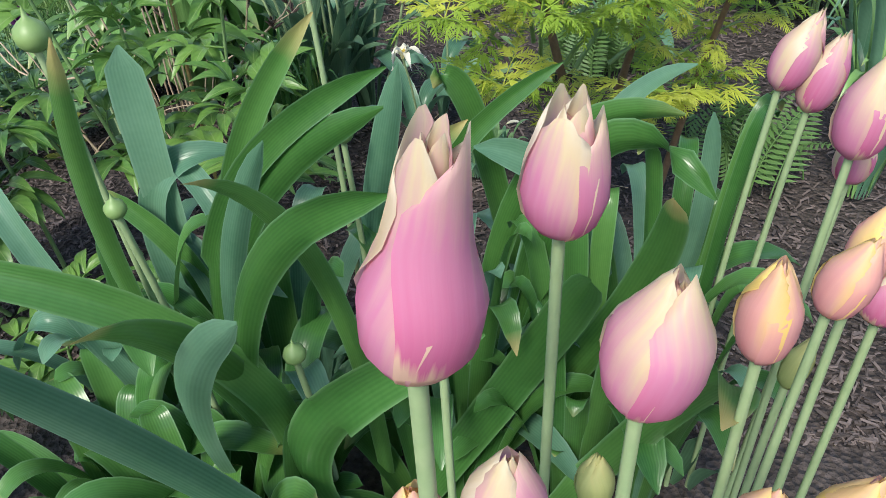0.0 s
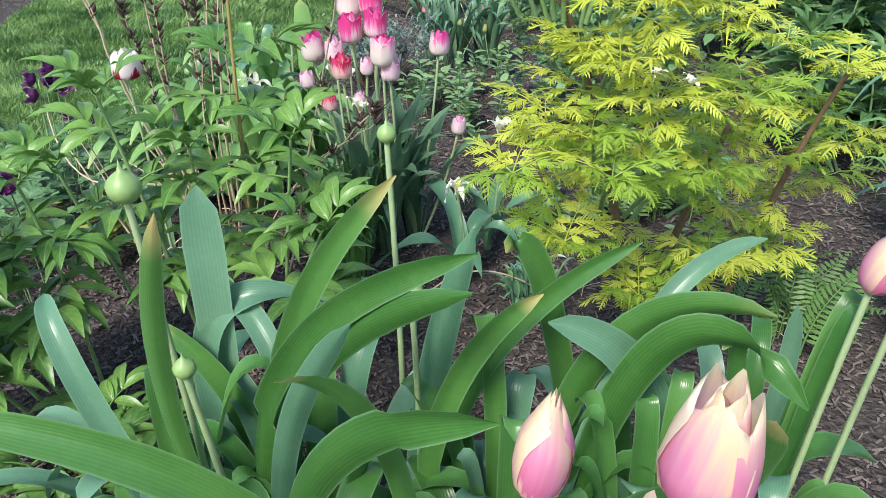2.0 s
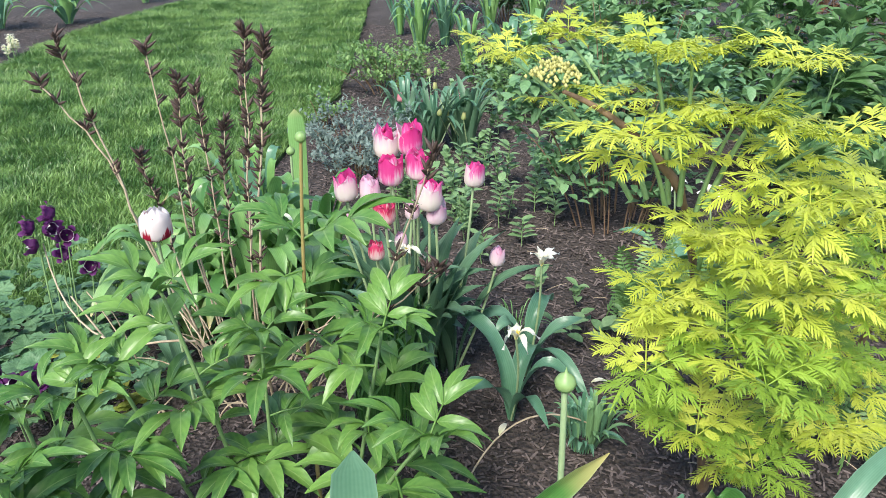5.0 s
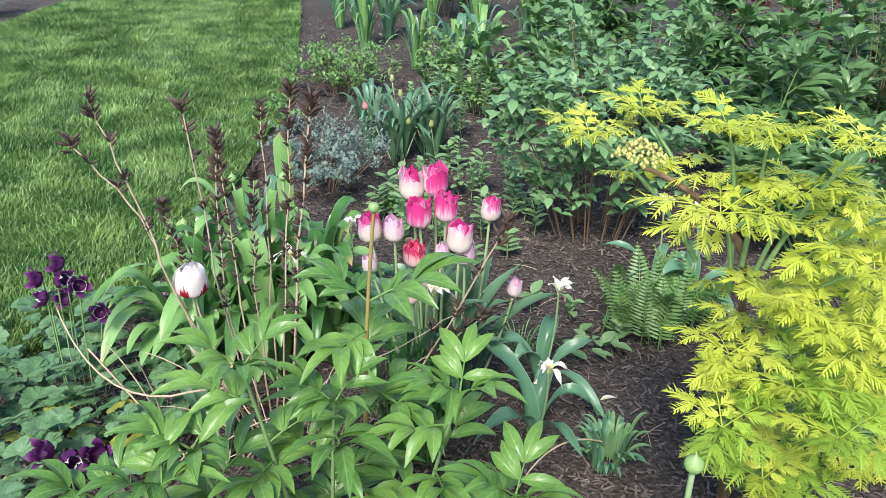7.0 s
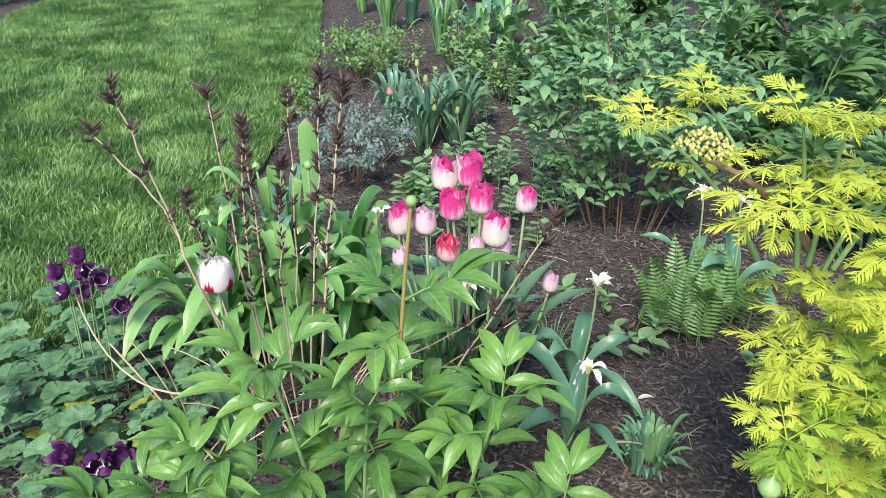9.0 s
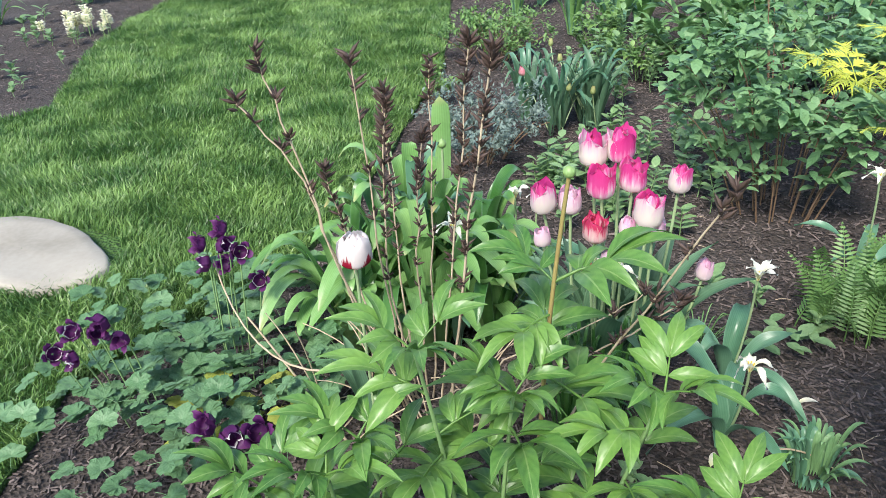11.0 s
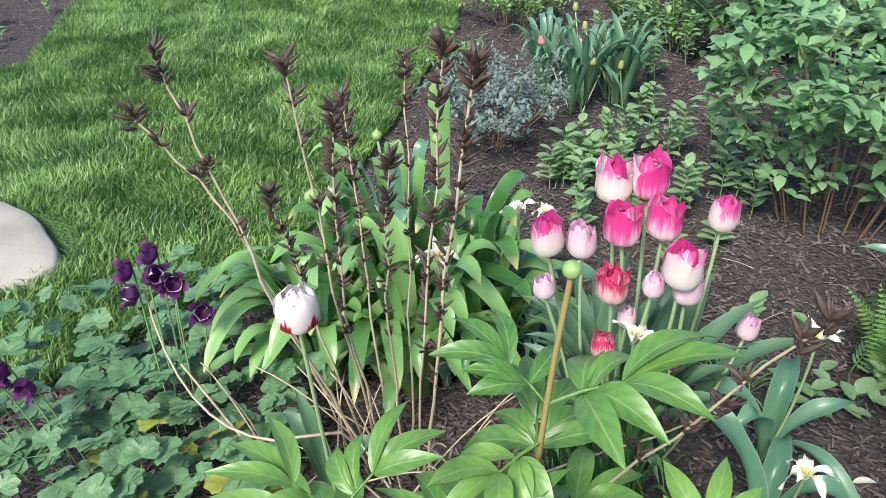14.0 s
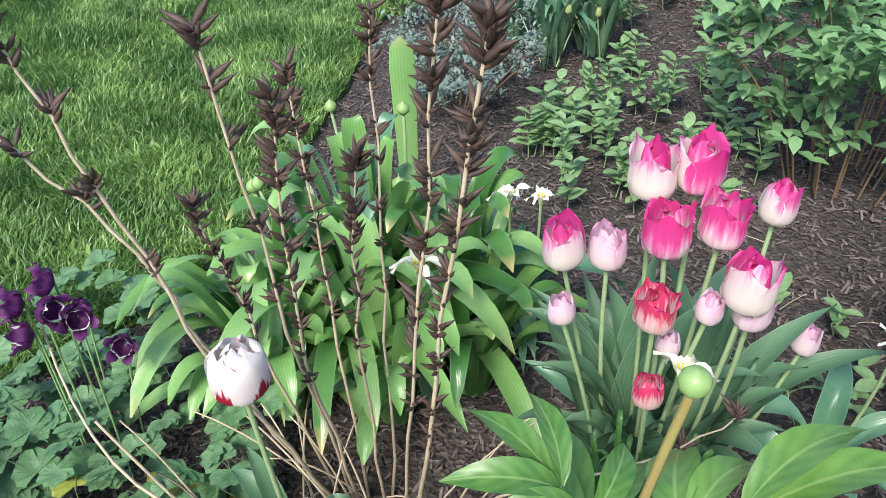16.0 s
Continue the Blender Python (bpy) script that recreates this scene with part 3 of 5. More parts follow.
def radial_straps(parent, at, count, reach, height, w, mats, seed, lo=0.3, shape="long_strap", droop=0.5, over=0.75):
    q = random.Random(seed)
    for k in range(count):
        a = 6.283 * (k + q.uniform(-0.3, 0.3)) / count
        rr, hh = reach * q.uniform(lo, 1), height * q.uniform(0.45, 1.0)
        b = V(at[0] + 0.03 * math.cos(a), at[1] + 0.03 * math.sin(a), 0)
        tip = V(at[0] + rr * math.cos(a), at[1] + rr * math.sin(a), hh * (1 - droop * (rr / reach) ** 1.5 * q.uniform(0.5, 1.2)))
        strap(parent, b, tip, w * q.uniform(0.75, 1.15), hh * over * rr / reach + 0.01, q.choice(mats), shape, q.uniform(0.3, 0.5), wave=0.06, n=14)


def frame_of(at, out, up=(0, 0, 1), s=1.0):
    """A pose whose y axis runs along out and whose z axis is near up."""
    y = unit(V(*out))
    x = unit(np.cross(y, V(*up)))
    z = np.cross(x, y)
    return Matrix.Translation(at) @ Matrix(((x[0], y[0], z[0], 0), (x[1], y[1], z[1], 0), (x[2], y[2], z[2], 0), (0, 0, 0, 1))) @ Matrix.Scale(s, 4)


def compound_leaf(mat, kind, seed, name="leaf"):
    """One leaf along +y in its own axes, about 1 long."""
    q = random.Random(seed)
    g = Geo()
    if kind == "peony":
        tube(g, [V(0, 0, 0), V(0, 0.2, 0.02), V(0, 0.42, 0.0)], [0.016, 0.01], 5)
        for sx, y0, yaw, ln in ((0, 0.44, 0, 0.62), (1, 0.41, 0.62, 0.54), (-1, 0.41, -0.62, 0.54), (1, 0.2, 1.25, 0.5), (-1, 0.2, -1.25, 0.5), (1, 0.24, 0.72, 0.46), (-1, 0.24, -0.72, 0.46)):
            if q.random() < 0.12:
                continue
            yaw += q.uniform(-0.18, 0.18)
            ln *= q.uniform(0.85, 1.15)
            d = V(math.sin(yaw), math.cos(yaw), q.uniform(-0.15, 0.2))
            b = V(sx * 0.01, y0, 0)
            tip = b + d * ln + V(0, 0, -q.uniform(0.12, 0.45) * ln)
            ribbon(g, b, b + d * ln * 0.5 + V(0, 0, 0.12), tip, 0.09 * q.uniform(0.85, 1.15), "leaflet", 0.34, 10, V(-d[1], d[0], 0), 0, 0.07, 7, q.uniform(0, 6))
    elif kind == "elder":
        tube(g, [V(0, 0, 0), V(0, 0.4, 0.05), V(0, 0.8, 0)], [0.012, 0.007], 4)
        for sx, y0, yaw, ln in ((0, 0.62, 0, 0.46), (1, 0.56, 0.75, 0.40), (-1, 0.56, -0.75, 0.40), (1, 0.34, 0.95, 0.42), (-1, 0.34, -0.95, 0.42), (1, 0.16, 1.15, 0.34), (-1, 0.16, -1.15, 0.34)):
            yaw += q.uniform(-0.2, 0.2)
            ln *= q.uniform(0.85, 1.15)
            d = unit(V(math.sin(yaw), math.cos(yaw), q.uniform(-0.25, 0.15)))
            sd = V(d[1], -d[0], 0)
            b = V(0, y0, 0.03)
            droop = q.uniform(0.2, 0.6)
            ribbon(g, b, b + d * ln * 0.5 + V(0, 0, 0.04), b + d * ln + V(0, 0, -droop * ln), 0.024, "lance", 0.25, 6, V(-d[1], d[0], 0), 0, 0, 3)
            for k in range(8):
                s = 0.1 + 0.105 * k
                p = b + d * ln * s + V(0, 0, 0.08 * s * (1 - s) - droop * ln * s * s)
                size = ln * 0.46 * math.sin(math.pi * (0.24 + 0.68 * s)) * q.uniform(0.75, 1.2)
                for e in (1, -1):
                    o = unit(sd * e * 0.75 + d * 0.85 + V(0, 0, q.uniform(-0.45, 0.2)))
                    ribbon(g, p, p + o * size * 0.5 + V(0, 0, 0.012), p + o * size - V(0, 0, 0.1 * size), 0.0165, "lance", 0.1, 4, V(-o[1], o[0], 0), 0, 0, 3)
    elif kind == "broad":
        tube(g, [V(0, 0, 0), V(0, 0.12, 0.01), V(0, 0.25, 0)], [0.014, 0.01], 4)
        for yaw in (-0.75, 0, 0.75):
            d = V(math.sin(yaw), math.cos(yaw), 0.05)
            b = V(0, 0.25, 0)
            ribbon(g, b, b + d * 0.3 + V(0, 0, 0.1), b + d * 0.7 + V(0, 0, -0.15), 0.15, "oval", 0.25, 8, V(-d[1], d[0], 0), 0, 0.08, 5, q.uniform(0, 6))
    elif kind == "columbine":
        tube(g, [V(0, 0, 0), V(0, 0.25, 0.03), V(0, 0.5, 0)], [0.012, 0.008], 4)
        for yaw in (-1.25, 0, 1.25):
            d = V(math.sin(yaw), math.cos(yaw), q.uniform(-0.1, 0.15))
            b = V(0, 0.5, 0)
            for e in (-0.55, 0, 0.55):
                o = unit(V(math.sin(yaw + e), math.cos(yaw + e), d[2] - 0.1 * abs(e)))
                ribbon(g, b, b + o * 0.22 + V(0, 0, 0.05), b + o * q.uniform(0.4, 0.5), 0.15, "round_strap", 0.18, 6, V(-o[1], o[0], 0), 0, 0.06, 5, q.uniform(0, 6))
    elif kind == "fern":
        c = bez(V(0, 0, 0), V(0, 0.45, 0.35), V(0, 1.0, 0.12), 22)
        tube(g, c, [0.01, 0.003], 4)
        for i in range(3, 22):
            ln = 0.20 * math.sin(math.pi * min(1, (i / 21) ** 0.75 * 0.93 + 0.07)) + 0.01
            for e in (1, -1):
                o = unit(V(e, 0.35, q.uniform(-0.15, 0.1)))
                ribbon(g, c[i], c[i] + o * ln * 0.5 + V(0, 0, 0.01), c[i] + o * ln - V(0, 0, 0.02), 0.017, "lance", 0.1, 4, V(-o[1], o[0], 0), 0, 0, 3)
    elif kind == "oval":
        ribbon(g, V(0, 0, 0), V(0, 0.5, 0.12), V(0, 1, -0.05), 0.28, "oval", 0.22, 7, V(1, 0, 0), 0, 0.05, 5)
    return g.mesh(name, mat)


def put_leaf(parent, mesh, at, out, up=(0, 0, 1), s=0.1, name="leaf"):
    ob = new(name, mesh)
    ob.parent = parent
    ob.matrix_basis = frame_of(V(*at) - parent_place(parent), out, up, s)
    return ob


def leafy_stem(parent, base, top, leaves, meshes, size, seed, start=0.35, stem=STEM, r=0.004, bow=0.03, tilt=0.35, name="stem", stop=1.0, crown=3, rise=0.9):
    q = random.Random(seed)
    base, top = V(*base), V(*top)
    g = Geo()
    path = bez(base, (base + top) / 2 + V(q.uniform(-bow, bow), q.uniform(-bow, bow), 0.03), top, 14)
    tube(g, path, [r * 1.2, r * 0.7], 6)
    part(name, g, stem, parent)
    a = q.uniform(0, 6)
    for k in range(leaves):
        s = start + (stop - start) * (k + 0.5) / leaves
        p = path[min(13, int(s * 13))]
        a += 2.4
        out = V(math.cos(a), math.sin(a), tilt + q.uniform(-0.2, 0.3))
        put_leaf(parent, q.choice(meshes), p, out, (0, 0, 1), size * q.uniform(0.75, 1.1) * (1.0 if s < 0.85 else 0.8))
    for k in range(crown):
        a += 2.1
        put_leaf(parent, q.choice(meshes), top, V(math.cos(a) * 0.6, math.sin(a) * 0.6, rise), (-0.3 * math.cos(a), -0.3 * math.sin(a), 1), size * 0.68)


def leaf_cloud(name, at, rad, height, count, size, mat, label, category, seed, shape="oval", stems=10, stem_mat=BARK, up=0.5, stem_r=0.004, wide=0.3, group="", low=3):
    """A shrub: branching stems under a crown of single leaves."""
    q = random.Random(seed)
    t = thing(name, (at[0], at[1], 0), label, category, group)
    crown = Geo()
    per = max(1, count // (stems * 5))
    for k in range(stems):
        a = 6.283 * k / stems + q.uniform(-0.3, 0.3)
        e = q.uniform(0.25, 1.0)
        b = V(at[0] + 0.34 * rad * e * math.cos(a), at[1] + 0.34 * rad * e * math.sin(a), 0)
        tip = V(at[0] + rad * e * math.cos(a), at[1] + rad * e * math.sin(a), height * (1 - 0.45 * e ** 2) * q.uniform(0.82, 1.05))
        path = bez(b, (b * 0.55 + tip * 0.45) + V(0, 0, 0.22 * height), tip, 12)
        g = Geo()
        tube(g, path, [stem_r, stem_r * 0.4], 5)
        part("branch", g, stem_mat, t)
        for m in range(5):
            s0 = path[q.randint(low, 11)]
            tw = s0 + V(q.gauss(0, 0.2), q.gauss(0, 0.2), q.uniform(0.0, 0.3)) * rad * 0.9
            tw[2] = max(0.02, tw[2])
            for j in range(per):
                s = q.random()
                p = s0 * (1 - s) + tw * s + V(q.gauss(0, 0.03), q.gauss(0, 0.03), q.gauss(0, 0.03)) * rad
                d = unit(V(q.gauss(0, 1), q.gauss(0, 1), q.gauss(up, 0.5)))
                ln = size * q.uniform(0.6, 1.2)
                ribbon(crown, p, p + d * ln * 0.5 + V(0, 0, ln * 0.12), p + d * ln - V(0, 0, ln * 0.15), ln * wide, shape, 0.2, 4, V(-d[1], d[0], 0), 0, 0, 3)
    part("foliage", crown, mat, t)
    return t


# ---- the setting ----
build_ground()
build_stone()

# ---- broad-leaved ornamental onions in front ----
PEN = "ornamental onions in front"
on1 = thing("allium", (-0.27, 1.16, 0), "ornamental onion with wide blue-green strap leaves and round buds", "allium", PEN)
strap(on1, (-0.26, 1.21, 0), (-0.252, 1.212, 0.618), 0.027, -0.2, STRAP_BLUE, "round_strap", 0.6, side=(1, 0.12, 0), fold=0.2)
for b, m, tip, w, mat in (
        ((-0.2, 1.1), (-0.186, 0.970, 0.569), (-0.107, 0.89, 0.752), 0.0125, STRAP),
        ((-0.22, 1.08), (-0.365, 1.060, 0.498), (-0.4, 1.1, 0.52), 0.015, STRAP_BLUE),
        ((-0.3, 1.12), (-0.40, 1.060, 0.300), (-0.45, 1.06, 0.22), 0.014, STRAP_BLUE),
        ((-0.22, 1.18), (-0.217, 1.220, 0.444), (-0.34, 1.3, 0.44), 0.016, STRAP_BLUE),
        ((-0.2, 1.2), (-0.202, 1.230, 0.461), (-0.1, 1.26, 0.43), 0.019, STRAP_BLUE),
        ((-0.26, 1.2), (-0.260, 1.180, 0.377), (-0.33, 1.18, 0.44), 0.016, STRAP),
):
    arched(on1, b, m, tip, w, mat)
seed_pod(on1, (-0.23, 1.1, 0), (-0.222, 1.03, 0.688), 0.0165)
seed_pod(on1, (-0.14, 1.02, 0), (-0.14, 0.94, 0.565), 0.0105)
on2 = thing("allium", (-0.2, 1.12, 0), "ornamental onion with arching green strap leaves with yellowed tips", "allium", PEN)
for b, m, tip, w, mat in (
        ((-0.17, 1.12), (-0.056, 1.050, 0.547), (0.112, 0.983, 0.69), 0.0165, STRAP),
        ((-0.15, 1.1), (-0.037, 1.040, 0.535), (0.11, 0.966, 0.662), 0.018, STRAP),
        ((-0.14, 1.18), (-0.106, 1.170, 0.515), (0.003, 1.162, 0.673), 0.017, STRAP),
        ((-0.1, 1.02), (0.057, 0.830, 0.625), (0.15, 0.781, 0.697), 0.0165, STRAP),
        ((-0.1, 0.98), (-0.035, 0.800, 0.504), (0.064, 0.718, 0.646), 0.0185, STRAP_BLUE),
        ((0.02, 1.18), (0.052, 1.180, 0.473), (0.085, 1.179, 0.609), 0.019, STRAP_BLUE),
        ((0.04, 1.12), (0.106, 1.110, 0.507), (0.166, 1.111, 0.577), 0.014, STRAP),
        ((-0.12, 1.06), (-0.051, 0.970, 0.521), (0.024, 0.91, 0.66), 0.014, STRAP_BLUE),
        ((-0.02, 1.0), (-0.050, 0.800, 0.546), (-0.035, 0.7, 0.64), 0.021, STRAP),
        ((-0.06, 0.98), (-0.150, 0.860, 0.537), (-0.3, 0.82, 0.6), 0.019, STRAP_PLAIN),
        ((0.02, 0.92), (-0.068, 0.720, 0.540), (-0.075, 0.64, 0.7), 0.0165, STRAP_BLUE),
):
    arched(on2, b, m, tip, w, mat)
seed_pod(on2, (-0.02, 1.27, 0), (-0.03, 1.26, 0.672), 0.0118)
seed_pod(on2, (0.02, 1.18, 0), (0.02, 1.15, 0.53), 0.014)
seed_pod(on2, (0.0, 0.98, 0), (0.015, 0.90, 0.43), 0.0115)
on3 = thing("allium", (0.2, 1.2, 0), "ornamental onion with folded blue-green strap leaves", "allium", PEN)
for b, m, tip, w, mat in (
        ((0.05, 1.16), (0.164, 1.170, 0.526), (0.264, 1.174, 0.613), 0.013, STRAP),
        ((0.16, 1.16), (0.290, 1.090, 0.585), (0.37, 1.045, 0.617), 0.016, STRAP),
        ((0.36, 1.16), (0.430, 1.150, 0.476), (0.42, 1.142, 0.572), 0.012, STRAP_BLUE),
        ((0.3, 1.14), (0.246, 1.110, 0.518), (0.173, 1.094, 0.554), 0.021, STRAP_BLUE),
        ((0.3, 1.3), (0.365, 1.350, 0.491), (0.456, 1.408, 0.51), 0.014, STRAP_BLUE),
        ((0.06, 1.0), (0.036, 0.860, 0.628), (0.006, 0.805, 0.686), 0.01, STRAP),
        ((0.2, 1.12), (0.331, 1.040, 0.595), (0.4, 1.0, 0.555), 0.018, STRAP),
        ((0.26, 1.24), (0.141, 1.210, 0.577), (0.12, 1.2, 0.57), 0.016, STRAP),
        ((0.12, 1.06), (0.345, 0.950, 0.525), (0.34, 0.9, 0.62), 0.018, STRAP),
        ((0.06, 1.0), (0.267, 0.930, 0.471), (0.28, 0.86, 0.57), 0.022, STRAP_PLAIN),
        ((0.05, 0.98), (0.037, 0.860, 0.379), (0.2, 0.83, 0.54), 0.026, STRAP_PLAIN),
        ((0.2, 0.96), (0.377, 0.800, 0.529), (0.345, 0.71, 0.585), 0.019, STRAP),
):
    arched(on3, b, m, tip, w, mat)
for k, (x, y) in enumerate(((-0.3, 1.12), (-0.1, 1.12), (0.12, 1.12), (0.3, 1.14))):
    radial_straps((on1, on2, on3, on3)[k], (x, y), 14, 0.28, 0.44, 0.019, [STRAP_PLAIN, STRAP_PLAIN, STRAP_BLUE], 20 + k, droop=0.3, over=0.3)
on5 = thing("allium", (-0.25, 0.92, 0), "low dark green strap leaves of ornamental onion", "allium", PEN)
radial_straps(on5, (-0.27, 0.93), 16, 0.26, 0.34, 0.019, [STRAP_PLAIN, STRAP], 25, droop=0.3, over=0.3)
radial_straps(on5, (-0.06, 0.93), 14, 0.24, 0.36, 0.019, [STRAP_PLAIN, STRAP], 26, droop=0.3, over=0.3)
radial_straps(on5, (0.14, 0.98), 12, 0.24, 0.36, 0.019, [STRAP_PLAIN, STRAP], 27, droop=0.3, over=0.3)
radial_straps(on3, (0.40, 1.10), 18, 0.22, 0.60, 0.014, [STRAP_PLAIN, STRAP, STRAP_BLUE], 31, droop=0.3, over=0.35)
radial_straps(on3, (0.30, 1.02), 18, 0.20, 0.56, 0.014, [STRAP_PLAIN, STRAP], 32, droop=0.3, over=0.35)
radial_straps(on1, (-0.28, 1.0), 12, 0.18, 0.32, 0.017, [STRAP_PLAIN, STRAP, STRAP_BLUE], 33, droop=0.35, over=0.35)
radial_straps(on3, (0.15, 1.08), 16, 0.2, 0.56, 0.015, [STRAP_PLAIN, STRAP, STRAP_BLUE], 35, droop=0.3, over=0.35)
radial_straps(on5, (-0.12, 0.86), 16, 0.2, 0.36, 0.018, [STRAP_PLAIN, STRAP], 34, droop=0.35, over=0.35)
radial_straps(on5, (-0.56, 0.98), 10, 0.16, 0.26, 0.019, [STRAP_PLAIN, STRAP_BLUE], 28, droop=0.3, over=0.3)

# ---- apricot tulips in front ----
AP = "apricot tulips in front"
SLIM = [0.1, 0.55, 0.92, 0.98, 0.64, 0.5, 0.42]
SHUT = [0.1, 0.48, 0.8, 0.96, 0.94, 0.5, 0.2]
CUP = [0.1, 0.5, 0.84, 1, 0.92, 0.72, 0.56]
AL = "pink and cream pointed tulip on a pale green stem"
GL = "golden apricot tulip with pink sides"
tulip((0.2, 0.6, 0), (0.192, 0.595, 0.744), APRICOT, 0.106, 0.0225, 0.3, 0.75, (0.13, -0.02, 1), 0, AL, AP, spin=0.4, stem_r=0.0040, leaf_len=0.13, prof=SLIM)
tulip((0.25, 0.74, 0), (0.246, 0.72, 0.714), APRICOT, 0.078, 0.0215, 0.6, 0.25, (0.06, 0.0, 1), 1, AL, AP, spin=1.0, leaf_len=0.13, prof=CUP)
tulip((0.285, 0.63, 0), (0.278, 0.63, 0.690), APRICOT, 0.076, 0.0225, 0.3, 0.4, (0.12, 0, 1), 0, "short full pink and cream tulip on a pale stem", AP, spin=0.2, leaf_len=0.13, prof=SHUT)
tulip((0.36, 0.72, 0), (0.36, 0.725, 0.628), GOLDEN, 0.072, 0.0172, 0.3, 0.2, (0.0, 0, 1), 1, GL, AP, leaf_len=0.13, prof=SHUT)
tulip((0.42, 0.8, 0), (0.425, 0.8, 0.597), GOLDEN, 0.066, 0.0176, 0.45, 0.2, (0.25, 0, 1), 1, GL, AP, leaf_len=0.13, prof=SHUT)
tulip((0.45, 0.82, 0), (0.452, 0.83, 0.60), GOLDEN, 0.066, 0.0160, 0.4, 0.2, (0.2, 0.1, 1), 0, GL, AP, leaf_len=0.13, prof=SHUT)
tulip((0.44, 1.1, 0), (0.468, 1.116, 0.608), APRICOT, 0.086, 0.0210, 0.35, 0.1, (0.3, 0, 1), 1, AL, AP, leaf_len=0.13, prof=SHUT)
tulip((0.47, 1.1, 0), (0.50, 1.116, 0.585), APRICOT, 0.088, 0.0202, 0.35, 0.1, (0.22, 0, 1), 1, AL, AP, leaf_len=0.13, prof=SHUT)
tulip((0.46, 0.93, 0), (0.478, 0.95, 0.628), APRICOT, 0.094, 0.0227, 0.5, 0.0, (0.1, 0, 1), 1, AL, AP, leaf_len=0.13, prof=SHUT)
tulip((0.47, 0.98, 0), (0.505, 1.0, 0.575), APRICOT, 0.06, 0.0168, 0.4, 0.0, (0.05, 0, 1), 0, AL, AP, leaf_len=0.13, prof=SHUT)
tulip((0.18, 0.79, 0), (0.172, 0.79, 0.632), APRICOT, 0.088, 0.0176, 0.15, 0.5, (0.1, 0, 1), 1, AL, AP, leaf_len=0.13, prof=SHUT)
tulip((0.22, 0.6, 0), (0.222, 0.61, 0.608), APRICOT, 0.076, 0.0202, 0.25, 0.3, (0.05, 0, 1), 0, AL, AP, leaf_len=0.13, prof=SHUT)
tulip((0.18, 0.6, 0), (0.182, 0.61, 0.596), GOLDEN, 0.06, 0.0168, 0.4, 0.2, (0, 0, 1), 0, GL, AP, leaf_len=0.13, prof=SHUT)
tulip((0.27, 0.7, 0), (0.276, 0.7, 0.52), GREENBUD, 0.05, 0.0125, 0.1, 0.0, (0, 0, 1), 1, "closed green tulip bud", AP, leaf_len=0.13, prof=SHUT)
tulip((0.44, 0.86, 0), (0.438, 0.85, 0.475), GREENBUD, 0.062, 0.011, 0.05, 0.0, (0.2, 0, 1), 1, "closed green tulip bud", AP, leaf_len=0.13, prof=SHUT)
tulip((0.36, 0.64, 0), (0.358, 0.65, 0.545), GOLDEN, 0.07, 0.0202, 0.5, 0.2, (0, 0, 1), 0, GL, AP, leaf_len=0.13, prof=SHUT)
tulip((0.4, 0.64, 0), (0.395, 0.65, 0.555), GOLDEN, 0.075, 0.0202, 0.4, 0.2, (0.1, 0, 1), 0, GL, AP, leaf_len=0.13, prof=SHUT)
tulip((0.48, 0.85, 0), (0.487, 0.85, 0.548), APRICOT, 0.06, 0.0185, 0.5, 0.0, (0.05, 0, 1), 1, AL, AP, leaf_len=0.13, prof=SHUT)

# ---- golden cut-leaved elder ----
elder = thing("elder_shrub", (0.36, 1.84, 0), "golden cut-leaved elder shrub with lacy yellow leaves", "shrub")
EL = [compound_leaf(ELDER, "elder", k) for k in range(4)]
EL2 = [compound_leaf(ELDER_LOW, "elder", 10 + k) for k in range(4)]


def elder_shoot(base, tip, pairs, size, seed, thick=0.004, top=True, meshes=EL):
    q = random.Random(seed)
    base, tip = V(*base), V(*tip)
    g = Geo()
    path = bez(base, V(base[0] * 0.55 + tip[0] * 0.45, base[1] * 0.55 + tip[1] * 0.45, base[2] * 0.4 + tip[2] * 0.6 + 0.02), tip, 14)
    tube(g, path, [thick * 1.5, thick * 0.6], 6)
    part("branch", g, BARK if thick > 0.0035 else STEM, elder)
    for k in range(pairs):
        s = 0.35 + 0.65 * (k + 0.5) / pairs
        p = path[min(13, int(s * 13))]
        a = q.uniform(0, 3.14) if k % 2 else q.uniform(0, 3.14) + 1.57
        for e in (0, math.pi):
            out = V(math.cos(a + e), math.sin(a + e), q.uniform(-0.2, 0.35))
            put_leaf(elder, q.choice(meshes), p, out, (q.uniform(-0.3, 0.3), q.uniform(-0.3, 0.3), 1), size * 0.82 * q.uniform(0.75, 1.15))
    if top:
        for k in range(5):
            a = 1.26 * k + q.uniform(0, 0.5)
            put_leaf(elder, q.choice(meshes), tip, V(math.cos(a), math.sin(a), q.uniform(0.1, 0.6)), (0, 0, 1), size * q.uniform(0.7, 0.95))


